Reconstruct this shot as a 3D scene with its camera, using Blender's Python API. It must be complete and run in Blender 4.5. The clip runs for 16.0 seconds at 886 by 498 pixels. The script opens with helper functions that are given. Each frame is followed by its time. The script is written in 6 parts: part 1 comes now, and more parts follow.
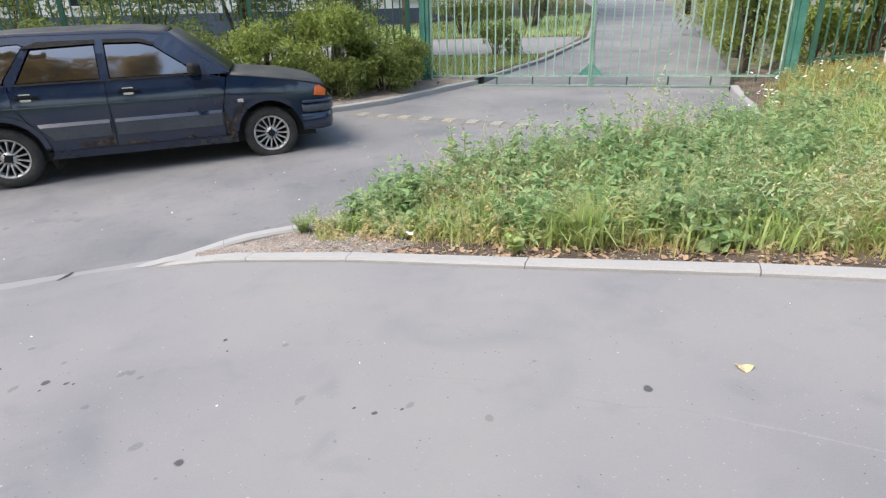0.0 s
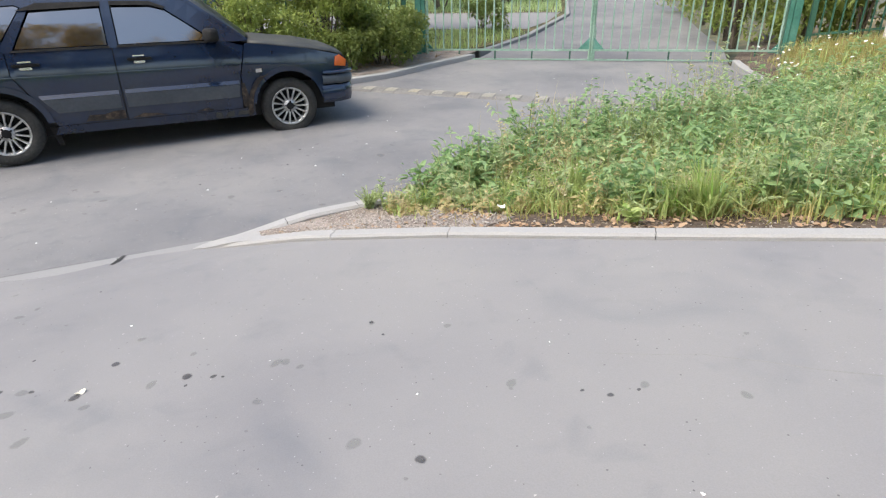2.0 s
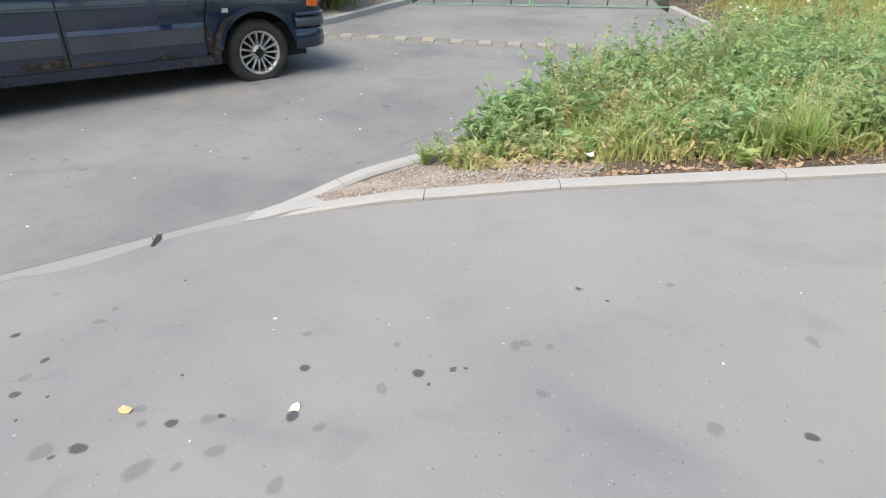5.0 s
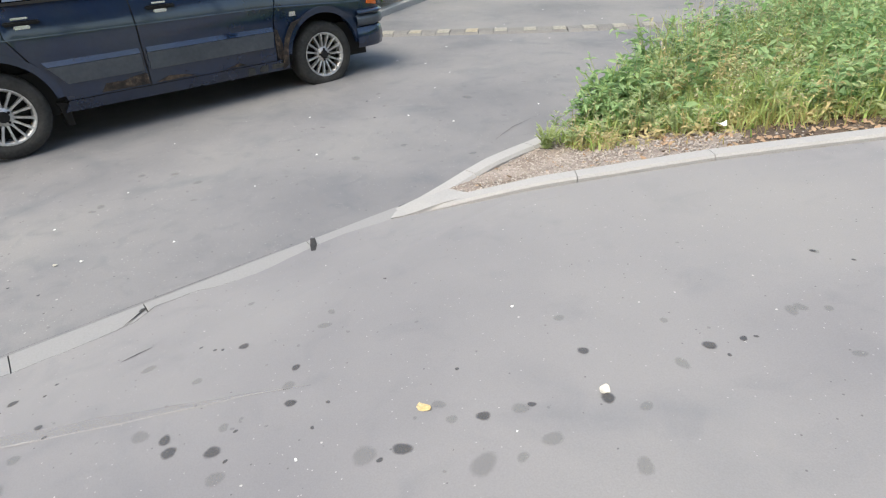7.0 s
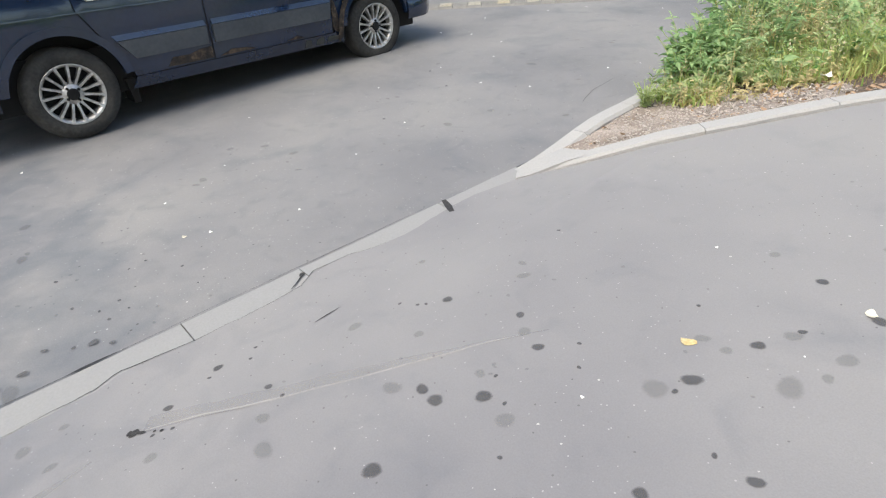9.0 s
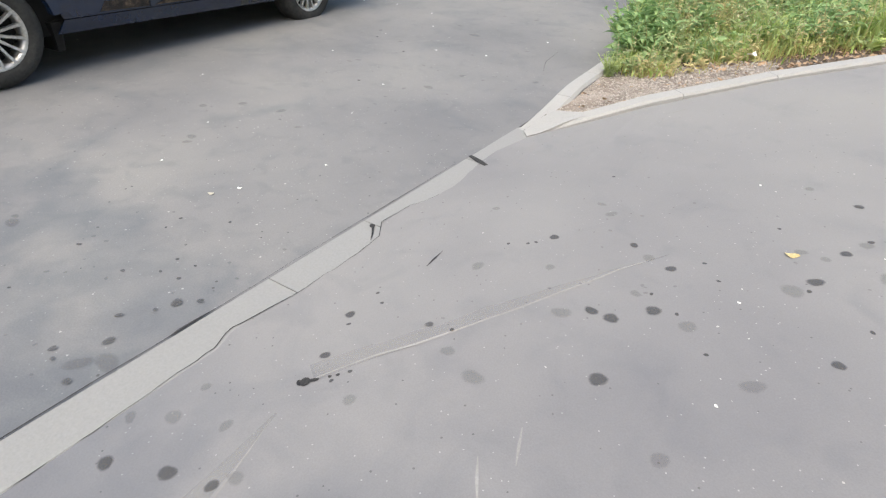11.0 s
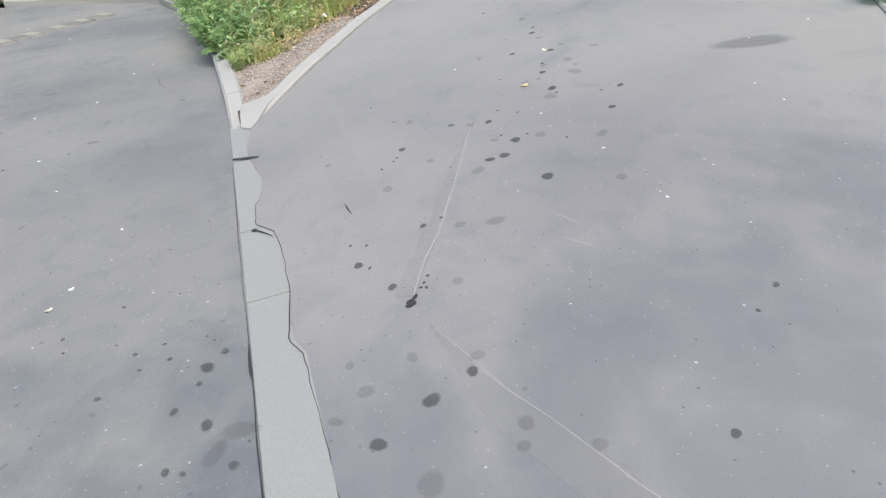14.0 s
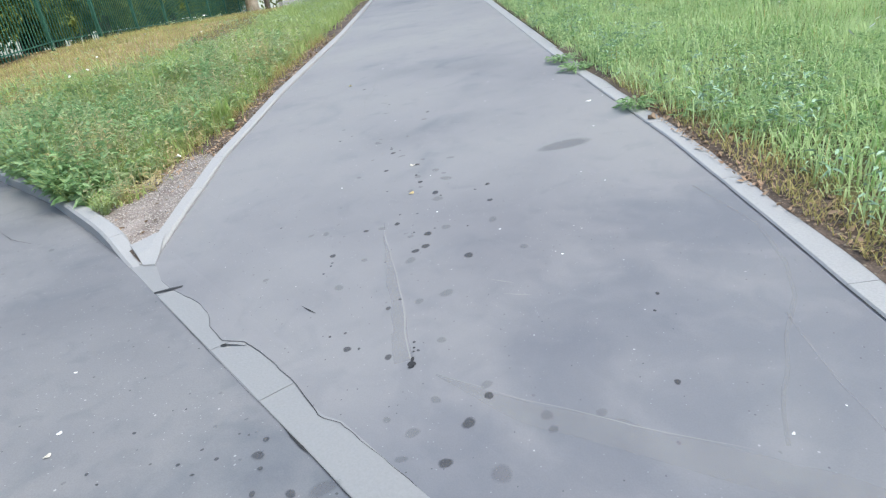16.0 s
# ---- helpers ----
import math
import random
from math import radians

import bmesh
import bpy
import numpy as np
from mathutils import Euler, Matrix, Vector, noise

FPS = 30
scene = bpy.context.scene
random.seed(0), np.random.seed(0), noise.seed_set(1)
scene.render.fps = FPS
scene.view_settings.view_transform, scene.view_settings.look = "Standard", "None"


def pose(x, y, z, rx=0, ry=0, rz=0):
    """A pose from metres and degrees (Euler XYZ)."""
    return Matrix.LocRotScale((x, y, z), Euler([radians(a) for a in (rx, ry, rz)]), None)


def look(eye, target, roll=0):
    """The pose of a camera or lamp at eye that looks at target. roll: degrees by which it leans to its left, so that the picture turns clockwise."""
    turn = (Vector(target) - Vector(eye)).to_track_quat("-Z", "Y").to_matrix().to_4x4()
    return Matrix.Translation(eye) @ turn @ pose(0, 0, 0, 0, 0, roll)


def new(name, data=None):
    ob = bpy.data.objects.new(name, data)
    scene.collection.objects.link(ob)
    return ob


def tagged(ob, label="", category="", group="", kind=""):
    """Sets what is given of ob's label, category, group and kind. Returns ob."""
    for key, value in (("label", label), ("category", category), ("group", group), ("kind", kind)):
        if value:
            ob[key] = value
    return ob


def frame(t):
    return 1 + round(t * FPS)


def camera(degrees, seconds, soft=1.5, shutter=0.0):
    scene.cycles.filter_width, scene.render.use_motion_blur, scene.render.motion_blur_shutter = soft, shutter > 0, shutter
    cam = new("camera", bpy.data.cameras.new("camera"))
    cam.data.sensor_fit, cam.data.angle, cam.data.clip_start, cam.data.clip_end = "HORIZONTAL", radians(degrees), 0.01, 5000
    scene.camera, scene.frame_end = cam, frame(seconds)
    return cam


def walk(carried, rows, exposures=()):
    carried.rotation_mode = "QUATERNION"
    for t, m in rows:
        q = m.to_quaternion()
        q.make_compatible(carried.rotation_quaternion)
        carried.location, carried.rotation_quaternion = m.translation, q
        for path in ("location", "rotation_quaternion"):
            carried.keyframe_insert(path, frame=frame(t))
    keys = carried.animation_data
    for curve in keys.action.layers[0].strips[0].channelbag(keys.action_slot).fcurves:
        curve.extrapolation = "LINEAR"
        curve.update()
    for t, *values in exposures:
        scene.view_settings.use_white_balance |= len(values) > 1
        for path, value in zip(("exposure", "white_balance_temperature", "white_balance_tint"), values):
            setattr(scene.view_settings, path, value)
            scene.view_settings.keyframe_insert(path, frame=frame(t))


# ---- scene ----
cam = camera(74.2, 16.0, 1.2)
PATH = [
    (0, (0.169, 0.114, 1.429), (0.735, 1.878, 0.674), -1.6),
    (0.5, (-0.064, 0.307, 1.401), (0.508, 2.065, 0.636), -1.6),
    (1, (-0.206, 0.361, 1.387), (0.398, 2.104, 0.616), -1.5),
    (1.5, (-0.405, 0.436, 1.374), (0.264, 2.149, 0.589), -1.1),
    (2, (-0.565, 0.558, 1.338), (0.145, 2.239, 0.521), -0.7),
    (2.5, (-0.661, 0.73, 1.336), (0.095, 2.369, 0.475), -0.7),
    (3, (-0.719, 0.802, 1.332), (0.106, 2.378, 0.417), -1.3),
    (5.5, (-1.663, 1.482, 1.205), (-0.624, 2.902, 0.254), 1.6),
    (6, (-1.863, 1.593, 1.199), (-0.822, 3.006, 0.241), 1.6),
    (6.5, (-2.022, 1.779, 1.175), (-0.985, 3.19, 0.208), 0.1),
    (7, (-2.083, 1.848, 1.169), (-1.041, 3.26, 0.21), -3.2),
    (7.5, (-2.238, 1.912, 1.165), (-1.172, 3.305, 0.205), -4.5),
    (8, (-2.431, 2.019, 1.143), (-1.361, 3.407, 0.179), -4.7),
    (8.5, (-2.595, 2.176, 1.096), (-1.526, 3.557, 0.121), -4.4),
    (9, (-2.695, 2.303, 1.084), (-1.606, 3.648, 0.081), -4.2),
    (11.5, (-3.585, 3.087, 0.937), (-2.063, 3.856, -0.109), 3.1),
    (12, (-3.743, 3.281, 0.888), (-2.149, 3.875, -0.165), 1.2),
    (12.5, (-3.862, 3.467, 0.872), (-2.198, 3.803, -0.185), -1.8),
    (13, (-3.994, 3.618, 0.882), (-2.302, 3.624, -0.186), -4.8),
    (13.5, (-4.068, 3.819, 0.869), (-2.392, 3.565, -0.193), -5.5),
    (14, (-4.017, 4.036, 0.879), (-2.361, 3.598, -0.153), -7.9),
    (14.5, (-4.068, 4.256, 0.926), (-2.466, 3.606, -0.079), -7.3),
    (15, (-4.101, 4.449, 0.98), (-2.559, 3.566, 0.061), -6.2),
    (15.5, (-4.082, 4.608, 1.053), (-2.575, 3.561, 0.259), -7.9),
    (16, (-4.176, 4.74, 1.051), (-2.706, 3.624, 0.281), -8.0),
]
EXPOSURES = [(0, 1.47, 6850, 8), (2.5, 1.47, 7000, 7), (5.5, 1.46, 7100, 5), (9, 1.46, 7100, 5), (12.5, 1.39, 7300, 5), (14.0, 1.35, 6900, 4), (15.0, 1.42, 6500, 4), (16, 1.37, 6200, 3)]
walk(cam, [(t, look(eye, target, roll)) for t, eye, target, roll in PATH], EXPOSURES)

# ---- light: open sky in the shade of the houses, a low wide sun ----
world = bpy.data.worlds.new("world")
scene.world = world
world.use_nodes = True
wn = world.node_tree.nodes
sky = wn.new("ShaderNodeTexSky")
sky.sky_type, sky.sun_disc = "NISHITA", False
sky.sun_elevation, sky.sun_rotation = radians(58), radians(260)
sky.air_density, sky.dust_density = 1.0, 2.5
world.node_tree.links.new(sky.outputs[0], wn["Background"].inputs[0])
wn["Background"].inputs[1].default_value = 0.15
sun = new("sun", bpy.data.lights.new("sun", "SUN"))
sun.data.energy, sun.data.angle, sun.data.color = 0.9, radians(40), (1.0, 0.93, 0.84)
sun.matrix_world = look((-10, -1.76, 16.2), (0, 0, 0))

# ---- helpers ----
from mathutils.geometry import delaunay_2d_cdt


def mat(name, colour, rough=0.8, metal=0.0):
    m = bpy.data.materials.new(name)
    m.use_nodes = True
    b = m.node_tree.nodes["Principled BSDF"]
    b.inputs["Base Color"].default_value = (*colour, 1)
    b.inputs["Roughness"].default_value, b.inputs["Metallic"].default_value = rough, metal
    return m


def varied(name, stops, scale, rough=0.85, metal=0.0, bump=0.0, bump_scale=60.0, fine=None, island=0.0, speck=None, obj=0.0, detail=6.0):
    """A surface whose colour runs through the stops by a large noise, with a fine grain, specks and relief."""
    m = mat(name, stops[0], rough, metal)
    nt, b = m.node_tree, m.node_tree.nodes["Principled BSDF"]
    N, L = nt.nodes.new, nt.links.new
    co = N("ShaderNodeNewGeometry")
    n1 = N("ShaderNodeTexNoise")
    n1.inputs["Scale"].default_value, n1.inputs["Detail"].default_value = scale, detail
    L(co.outputs["Position"], n1.inputs["Vector"])
    fac = n1.outputs["Fac"]
    if island or obj:
        add = N("ShaderNodeMath")
        add.operation = "MULTIPLY_ADD"
        if island:
            L(co.outputs["Random Per Island"], add.inputs[0])
        else:
            L(N("ShaderNodeObjectInfo").outputs["Random"], add.inputs[0])
        add.inputs[1].default_value = island or obj
        sub = N("ShaderNodeMath")
        sub.operation = "MULTIPLY_ADD"
        L(fac, sub.inputs[0])
        sub.inputs[1].default_value = 1 - (island or obj)
        L(sub.outputs[0], add.inputs[2])
        fac = add.outputs[0]
    ramp = N("ShaderNodeValToRGB")
    el = ramp.color_ramp.elements
    lo, hi = (0.3, 0.7) if not (island or obj) else (0.15, 0.85)
    while len(el) < len(stops):
        el.new(0.5)
    for i, (e, c) in enumerate(zip(el, stops)):
        e.position, e.color = lo + (hi - lo) * i / max(1, len(stops) - 1), (*c, 1)
    L(fac, ramp.inputs[0])
    col = ramp.outputs[0]
    if fine:
        n2 = N("ShaderNodeTexNoise")
        n2.inputs["Scale"].default_value, n2.inputs["Detail"].default_value = fine[0], 4
        L(co.outputs["Position"], n2.inputs["Vector"])
        r2 = N("ShaderNodeMapRange")
        r2.inputs[1].default_value, r2.inputs[2].default_value = 0.3, 0.7
        r2.inputs[3].default_value, r2.inputs[4].default_value = 1 - fine[1], 1 + fine[1]
        L(n2.outputs["Fac"], r2.inputs[0])
        mx = N("ShaderNodeVectorMath")
        mx.operation = "SCALE"
        L(col, mx.inputs[0])
        L(r2.outputs[0], mx.inputs["Scale"])
        col = mx.outputs[0]
    for sc, amount, c in speck or ():
        v = N("ShaderNodeTexVoronoi")
        v.inputs["Scale"].default_value = sc
        L(co.outputs["Position"], v.inputs["Vector"])
        cut = N("ShaderNodeMath")
        cut.operation = "LESS_THAN"
        sep = N("ShaderNodeSeparateColor")
        L(v.outputs["Color"], sep.inputs[0])
        L(sep.outputs[0], cut.inputs[0])
        cut.inputs[1].default_value = amount
        near = N("ShaderNodeMath")
        near.operation = "LESS_THAN"
        L(v.outputs["Distance"], near.inputs[0])
        near.inputs[1].default_value = 0.33
        both = N("ShaderNodeMath")
        both.operation = "MULTIPLY"
        L(cut.outputs[0], both.inputs[0])
        L(near.outputs[0], both.inputs[1])
        mix = N("ShaderNodeMix")
        mix.data_type = "RGBA"
        L(both.outputs[0], mix.inputs["Factor"])
        L(col, mix.inputs["A"])
        mix.inputs["B"].default_value = (*c, 1)
        col = mix.outputs["Result"]
    L(col, b.inputs["Base Color"])
    if bump:
        n3 = N("ShaderNodeTexNoise")
        n3.inputs["Scale"].default_value, n3.inputs["Detail"].default_value = bump_scale, 5
        L(co.outputs["Position"], n3.inputs["Vector"])
        bp = N("ShaderNodeBump")
        bp.inputs["Strength"].default_value, bp.inputs["Distance"].default_value = bump, 0.01
        L(n3.outputs["Fac"], bp.inputs["Height"])
        L(bp.outputs[0], b.inputs["Normal"])
    return m


def mesh(name, verts, faces, material, parent=None, label="", smooth=False):
    me = bpy.data.meshes.new(name)
    me.from_pydata([tuple(v) for v in verts], [], [tuple(f) for f in faces])
    me.update()
    if smooth:
        me.polygons.foreach_set("use_smooth", [True] * len(me.polygons))
    if material:
        me.materials.append(material)
    ob = new(name, me)
    ob.parent = parent
    if label:
        ob["label"] = label
    return ob


def part(name, bm, material, parent=None, label="", smooth=False):
    me = bpy.data.meshes.new(name)
    bm.to_mesh(me)
    bm.free()
    if smooth:
        me.polygons.foreach_set("use_smooth", [True] * len(me.polygons))
    me.materials.append(material)
    ob = new(name, me)
    ob.parent = parent
    if label:
        ob["label"] = label
    return ob


def box_bm(size, m=None, bevel=0.0, bm=None):
    bm2 = bmesh.new()
    bmesh.ops.create_cube(bm2, size=1.0, matrix=(m or Matrix()) @ Matrix.Diagonal((*size, 1)))
    if bevel:
        bmesh.ops.bevel(bm2, geom=bm2.edges[:], offset=bevel, segments=2, affect="EDGES")
    if bm is None:
        return bm2
    me = bpy.data.meshes.new("tmp")
    bm2.to_mesh(me)
    bm2.free()
    bm.from_mesh(me)
    bpy.data.meshes.remove(me)
    return bm


def tube(points, radii, sides=8):
    """A tapered tube along points: vertices and faces."""
    V, F = [], []
    for i, p in enumerate(points):
        p = Vector(p)
        d = (Vector(points[min(i + 1, len(points) - 1)]) - Vector(points[max(i - 1, 0)])).normalized()
        a = d.orthogonal().normalized()
        b = d.cross(a)
        for k in range(sides):
            t = 2 * math.pi * k / sides
            V.append(p + radii[i] * (math.cos(t) * a + math.sin(t) * b))
    for i in range(len(points) - 1):
        for k in range(sides):
            F.append((i * sides + k, i * sides + (k + 1) % sides, (i + 1) * sides + (k + 1) % sides, (i + 1) * sides + k))
    F.append(tuple(range(sides))[::-1])
    F.append(tuple((len(points) - 1) * sides + k for k in range(sides)))
    return V, F


def inside(poly, x, y):
    hit = False
    for (x0, y0), (x1, y1) in zip(poly, poly[1:] + poly[:1]):
        if (y0 > y) != (y1 > y) and x < (x1 - x0) * (y - y0) / (y1 - y0) + x0:
            hit = not hit
    return hit


def dense(line, step):
    """The line with points at most step apart."""
    out = [line[0]]
    for a, b in zip(line, line[1:]):
        n = max(1, int(math.dist(a, b) / step))
        out += [(a[0] + (b[0] - a[0]) * i / n, a[1] + (b[1] - a[1]) * i / n) for i in range(1, n + 1)]
    return out


def triangles(poly, step, jitter=0.0):
    """Flat triangles that fill a closed outline, with inner points on a grid."""
    pts = [Vector(p) for p in poly]
    n = len(pts)
    xs, ys = [p[0] for p in poly], [p[1] for p in poly]
    for i in range(int((max(xs) - min(xs)) / step) + 1):
        for j in range(int((max(ys) - min(ys)) / step) + 1):
            x, y = min(xs) + (i + 0.5) * step, min(ys) + (j + 0.5) * step
            if inside(poly, x, y):
                pts.append(Vector((x + random.uniform(-jitter, jitter), y + random.uniform(-jitter, jitter))))
    v, _, f, *_ = delaunay_2d_cdt(pts, [], [tuple(range(n))], 1, 1e-5)
    return v, f


def sheet(name, poly, height, step, material, skirt=0.0, smooth=True):
    """A surface over an outline at height(x, y), with a skirt round its edge."""
    v, f = triangles(poly, step)
    V = [(p.x, p.y, height(p.x, p.y)) for p in v]
    F = [tuple(t) for t in f]
    if skirt:
        n = len(V)
        ring = [(x, y, height(x, y)) for x, y in poly]
        V += ring + [(x, y, z - skirt) for x, y, z in ring]
        k = len(ring)
        F += [(n + i, n + (i + 1) % k, n + k + (i + 1) % k, n + k + i) for i in range(k)]
    return mesh(name, V, F, material, smooth=False)


def smoothstep(a, b, x):
    k = min(max((x - a) / (b - a), 0), 1)
    return k * k * (3 - 2 * k)


# ---- the lie of the land: a footpath that falls to the road, a road that rises to the gate ----
def path_z(x, y):
    a = 0.78 * x - 0.62 * y
    crown = 0.008 * math.exp(-((x + 1.7) ** 2 + (y - 3.0) ** 2) / 0.9)
    return 0.0566 * x - 0.0893 * y + 0.3683 + crown - max(0.0, a - 10.5) * 0.073


def road_z(x, y):
    return 0.0263 * x + 0.0299 * y - 0.2209 + max(0.0, y - 11) * 0.03


def gz(x, y):
    k = smoothstep(3.6, 4.3, y)
    return path_z(x, y) * (1 - k) + road_z(x, y) * k


def along(line, s):
    """The point at a distance s along a line of points, and the line's direction there."""
    for a, b in zip(line, line[1:]):
        d = math.dist(a, b)
        if s <= d or b is line[-1]:
            u = ((b[0] - a[0]) / d, (b[1] - a[1]) / d)
            return (a[0] + u[0] * s, a[1] + u[1] * s), u
        s -= d


def length(line):
    return sum(math.dist(a, b) for a, b in zip(line, line[1:]))


def side(line, off):
    """The line moved sideways: off metres to the left of its way."""
    out = []
    for i, p in enumerate(line):
        a, b = line[max(i - 1, 0)], line[min(i + 1, len(line) - 1)]
        d = math.dist(a, b)
        out.append((p[0] - (b[1] - a[1]) / d * off, p[1] + (b[0] - a[0]) / d * off))
    return out


FRONT = [(-0.66, 4.14), (-0.48, 4.02), (-0.18, 3.745), (0.05, 3.555), (0.6, 3.175), (1.38, 2.515), (2.2, 1.845), (5.3, -0.96), (9.0, -4.1), (16.0, -9.9), (34.0, -24.4)]
RIGHT = [(-5.35, 4.06), (-3.75, 2.67), (-3.16, 2.18), (-2.32, 1.5), (-1.19, 0.68), (0.32, -0.45), (4.44, -3.62), (12.0, -9.8), (30.0, -24.4)]
BACK = [(-0.62, 4.262), (-0.15, 4.268), (0.35, 4.29), (1.5, 4.36), (3.0, 4.58), (4.2, 4.74), (5.1, 5.0), (5.7, 5.45), (6.25, 6.1), (6.75, 6.9), (7.2, 7.5)]
FAR = [(-40.0, 8.3), (-6.0, 8.75), (1.0, 8.86), (1.6, 8.92), (2.25, 9.1), (2.85, 9.45), (3.4, 9.75), (4.2, 10.15), (4.6, 10.55)]
GATE_L, GATE_R = (3.32, 10.63), (7.9, 7.1)
FENCE_DIR = (0.79, -0.61)


def verge_z(x, y):
    """The ground of the island and the verge, from the path's kerb to the road's kerb and the fence."""
    a = 0.78 * x - 0.62 * y
    s = max(0.0, (x - 2.2) * 0.65 + (y - 1.87) * 0.76)
    reach = min(max(0.5 + 0.62 * (x + 0.3), 0.3), 6.0)
    k = smoothstep(0, 1, s / reach)
    far = smoothstep(0.8, 2.2, a)
    back = (road_z(x, y) + 0.085) * (1 - far) + (path_z(x, y) + 0.2) * far
    return (gz(x, y) + 0.010) * (1 - k) + back * k


def lawn_z(x, y):
    return gz(x, y) + 0.012


# ---- materials of the ground ----
ASPHALT = varied("asphalt_path", [(0.169, 0.168, 0.179), (0.225, 0.221, 0.224), (0.257, 0.251, 0.244)], 0.5, 0.9, bump=0.09, bump_scale=170, fine=(240, 0.05),
                 speck=[(85, 0.0012, (0.42, 0.41, 0.39)), (150, 0.012, (0.33, 0.325, 0.32)), (110, 0.006, (0.12, 0.118, 0.12))])
ROADMAT = varied("asphalt_road", [(0.14, 0.142, 0.151), (0.188, 0.187, 0.191), (0.228, 0.224, 0.219)], 0.7, 0.88, bump=0.13, bump_scale=140, fine=(200, 0.07),
                 speck=[(80, 0.002, (0.40, 0.39, 0.37)), (120, 0.025, (0.30, 0.295, 0.29)), (70, 0.006, (0.1, 0.1, 0.1))])


def blotched(m, scale, cool, lo, hi, more=0.22):
    """Uneven cool-toned darker patches of half a metre over an asphalt."""
    nt = m.node_tree
    N, L = nt.nodes.new, nt.links.new
    base = nt.nodes["Principled BSDF"].inputs["Base Color"]
    nz, rg, mx = N("ShaderNodeTexNoise"), N("ShaderNodeMapRange"), N("ShaderNodeMix")
    nz.inputs["Scale"].default_value, nz.inputs["Detail"].default_value, nz.inputs["Distortion"].default_value = scale, 5, 0.6
    geo, xyz, west, both = N("ShaderNodeNewGeometry"), N("ShaderNodeSeparateXYZ"), N("ShaderNodeMapRange"), N("ShaderNodeMath")
    L(geo.outputs["Position"], nz.inputs["Vector"])
    # darker towards the west, where the path and the road meet
    L(geo.outputs["Position"], xyz.inputs[0])
    L(xyz.outputs[0], west.inputs[0])
    west.inputs[1].default_value, west.inputs[2].default_value, west.inputs[3].default_value, west.inputs[4].default_value = -1.9, -3.2, 0.0, more
    L(west.outputs[0], both.inputs[0])
    L(nz.outputs["Fac"], both.inputs[1])
    rg.interpolation_type = "SMOOTHSTEP"
    rg.inputs[1].default_value, rg.inputs[2].default_value = lo, hi
    L(both.outputs[0], rg.inputs[0])
    mx.data_type, mx.blend_type = "RGBA", "MULTIPLY"
    L(rg.outputs[0], mx.inputs[0])
    L(base.links[0].from_socket, mx.inputs[6])
    mx.inputs[7].default_value = (*cool, 1)
    L(mx.outputs[2], base)


blotched(ASPHALT, 1.5, (0.77, 0.80, 0.845), 0.52, 0.84)
blotched(ASPHALT, 5.5, (0.89, 0.90, 0.92), 0.53, 0.80)
blotched(ROADMAT, 2.1, (0.73, 0.77, 0.82), 0.50, 0.82, 0.3)
blotched(ROADMAT, 8.0, (0.87, 0.885, 0.905), 0.50, 0.78)
CONCRETE = varied("kerb_concrete", [(0.24, 0.24, 0.238), (0.285, 0.284, 0.28), (0.33, 0.327, 0.32)], 3.0, 0.9, bump=0.25, bump_scale=90, fine=(120, 0.06), obj=0.3)
SOIL = varied("soil", [(0.05, 0.037, 0.028), (0.10, 0.072, 0.053), (0.16, 0.12, 0.09)], 4.0, 0.95, bump=1.0, bump_scale=45, fine=(80, 0.4),
              speck=[(40, 0.12, (0.25, 0.215, 0.17)), (70, 0.1, (0.2, 0.17, 0.13))])
GRAVEL = varied("gravelly_soil", [(0.19, 0.155, 0.13), (0.26, 0.22, 0.19), (0.33, 0.285, 0.25)], 6.0, 0.95, bump=1.0, bump_scale=60, fine=(120, 0.35),
                speck=[(55, 0.2, (0.36, 0.33, 0.3)), (38, 0.08, (0.1, 0.085, 0.07))])
EARTH = varied("lawn_earth", [(0.05, 0.055, 0.02), (0.09, 0.085, 0.035), (0.16, 0.125, 0.06)], 1.2, 0.95, bump=0.8, bump_scale=40, fine=(70, 0.3))


def stain(name, stops, strength, rough):
    """A stain that fades out unevenly towards its rim, over the asphalt that it lies on."""
    m = varied(name, stops, 30, rough, fine=(200, 0.15), obj=0.5)
    nt = m.node_tree
    N, L = nt.nodes.new, nt.links.new
    at, nz, add, rng2, mul = N("ShaderNodeAttribute"), N("ShaderNodeTexNoise"), N("ShaderNodeMath"), N("ShaderNodeMapRange"), N("ShaderNodeMath")
    at.attribute_name = "rim"
    nz.inputs["Scale"].default_value = 90
    L(N("ShaderNodeNewGeometry").outputs["Position"], nz.inputs["Vector"])
    add.operation = "MULTIPLY_ADD"
    L(nz.outputs["Fac"], add.inputs[0])
    add.inputs[1].default_value = 0.5
    L(at.outputs["Fac"], add.inputs[2])
    rng2.inputs[1].default_value, rng2.inputs[2].default_value = 0.25, 0.75
    L(add.outputs[0], rng2.inputs[0])
    mul.operation = "MULTIPLY"
    L(rng2.outputs[0], mul.inputs[0])
    mul.inputs[1].default_value = strength
    clear, both = N("ShaderNodeBsdfTransparent"), N("ShaderNodeMixShader")
    L(mul.outputs[0], both.inputs[0])
    L(clear.outputs[0], both.inputs[1])
    L(nt.nodes["Principled BSDF"].outputs[0], both.inputs[2])
    L(both.outputs[0], nt.nodes["Material Output"].inputs["Surface"])
    return m


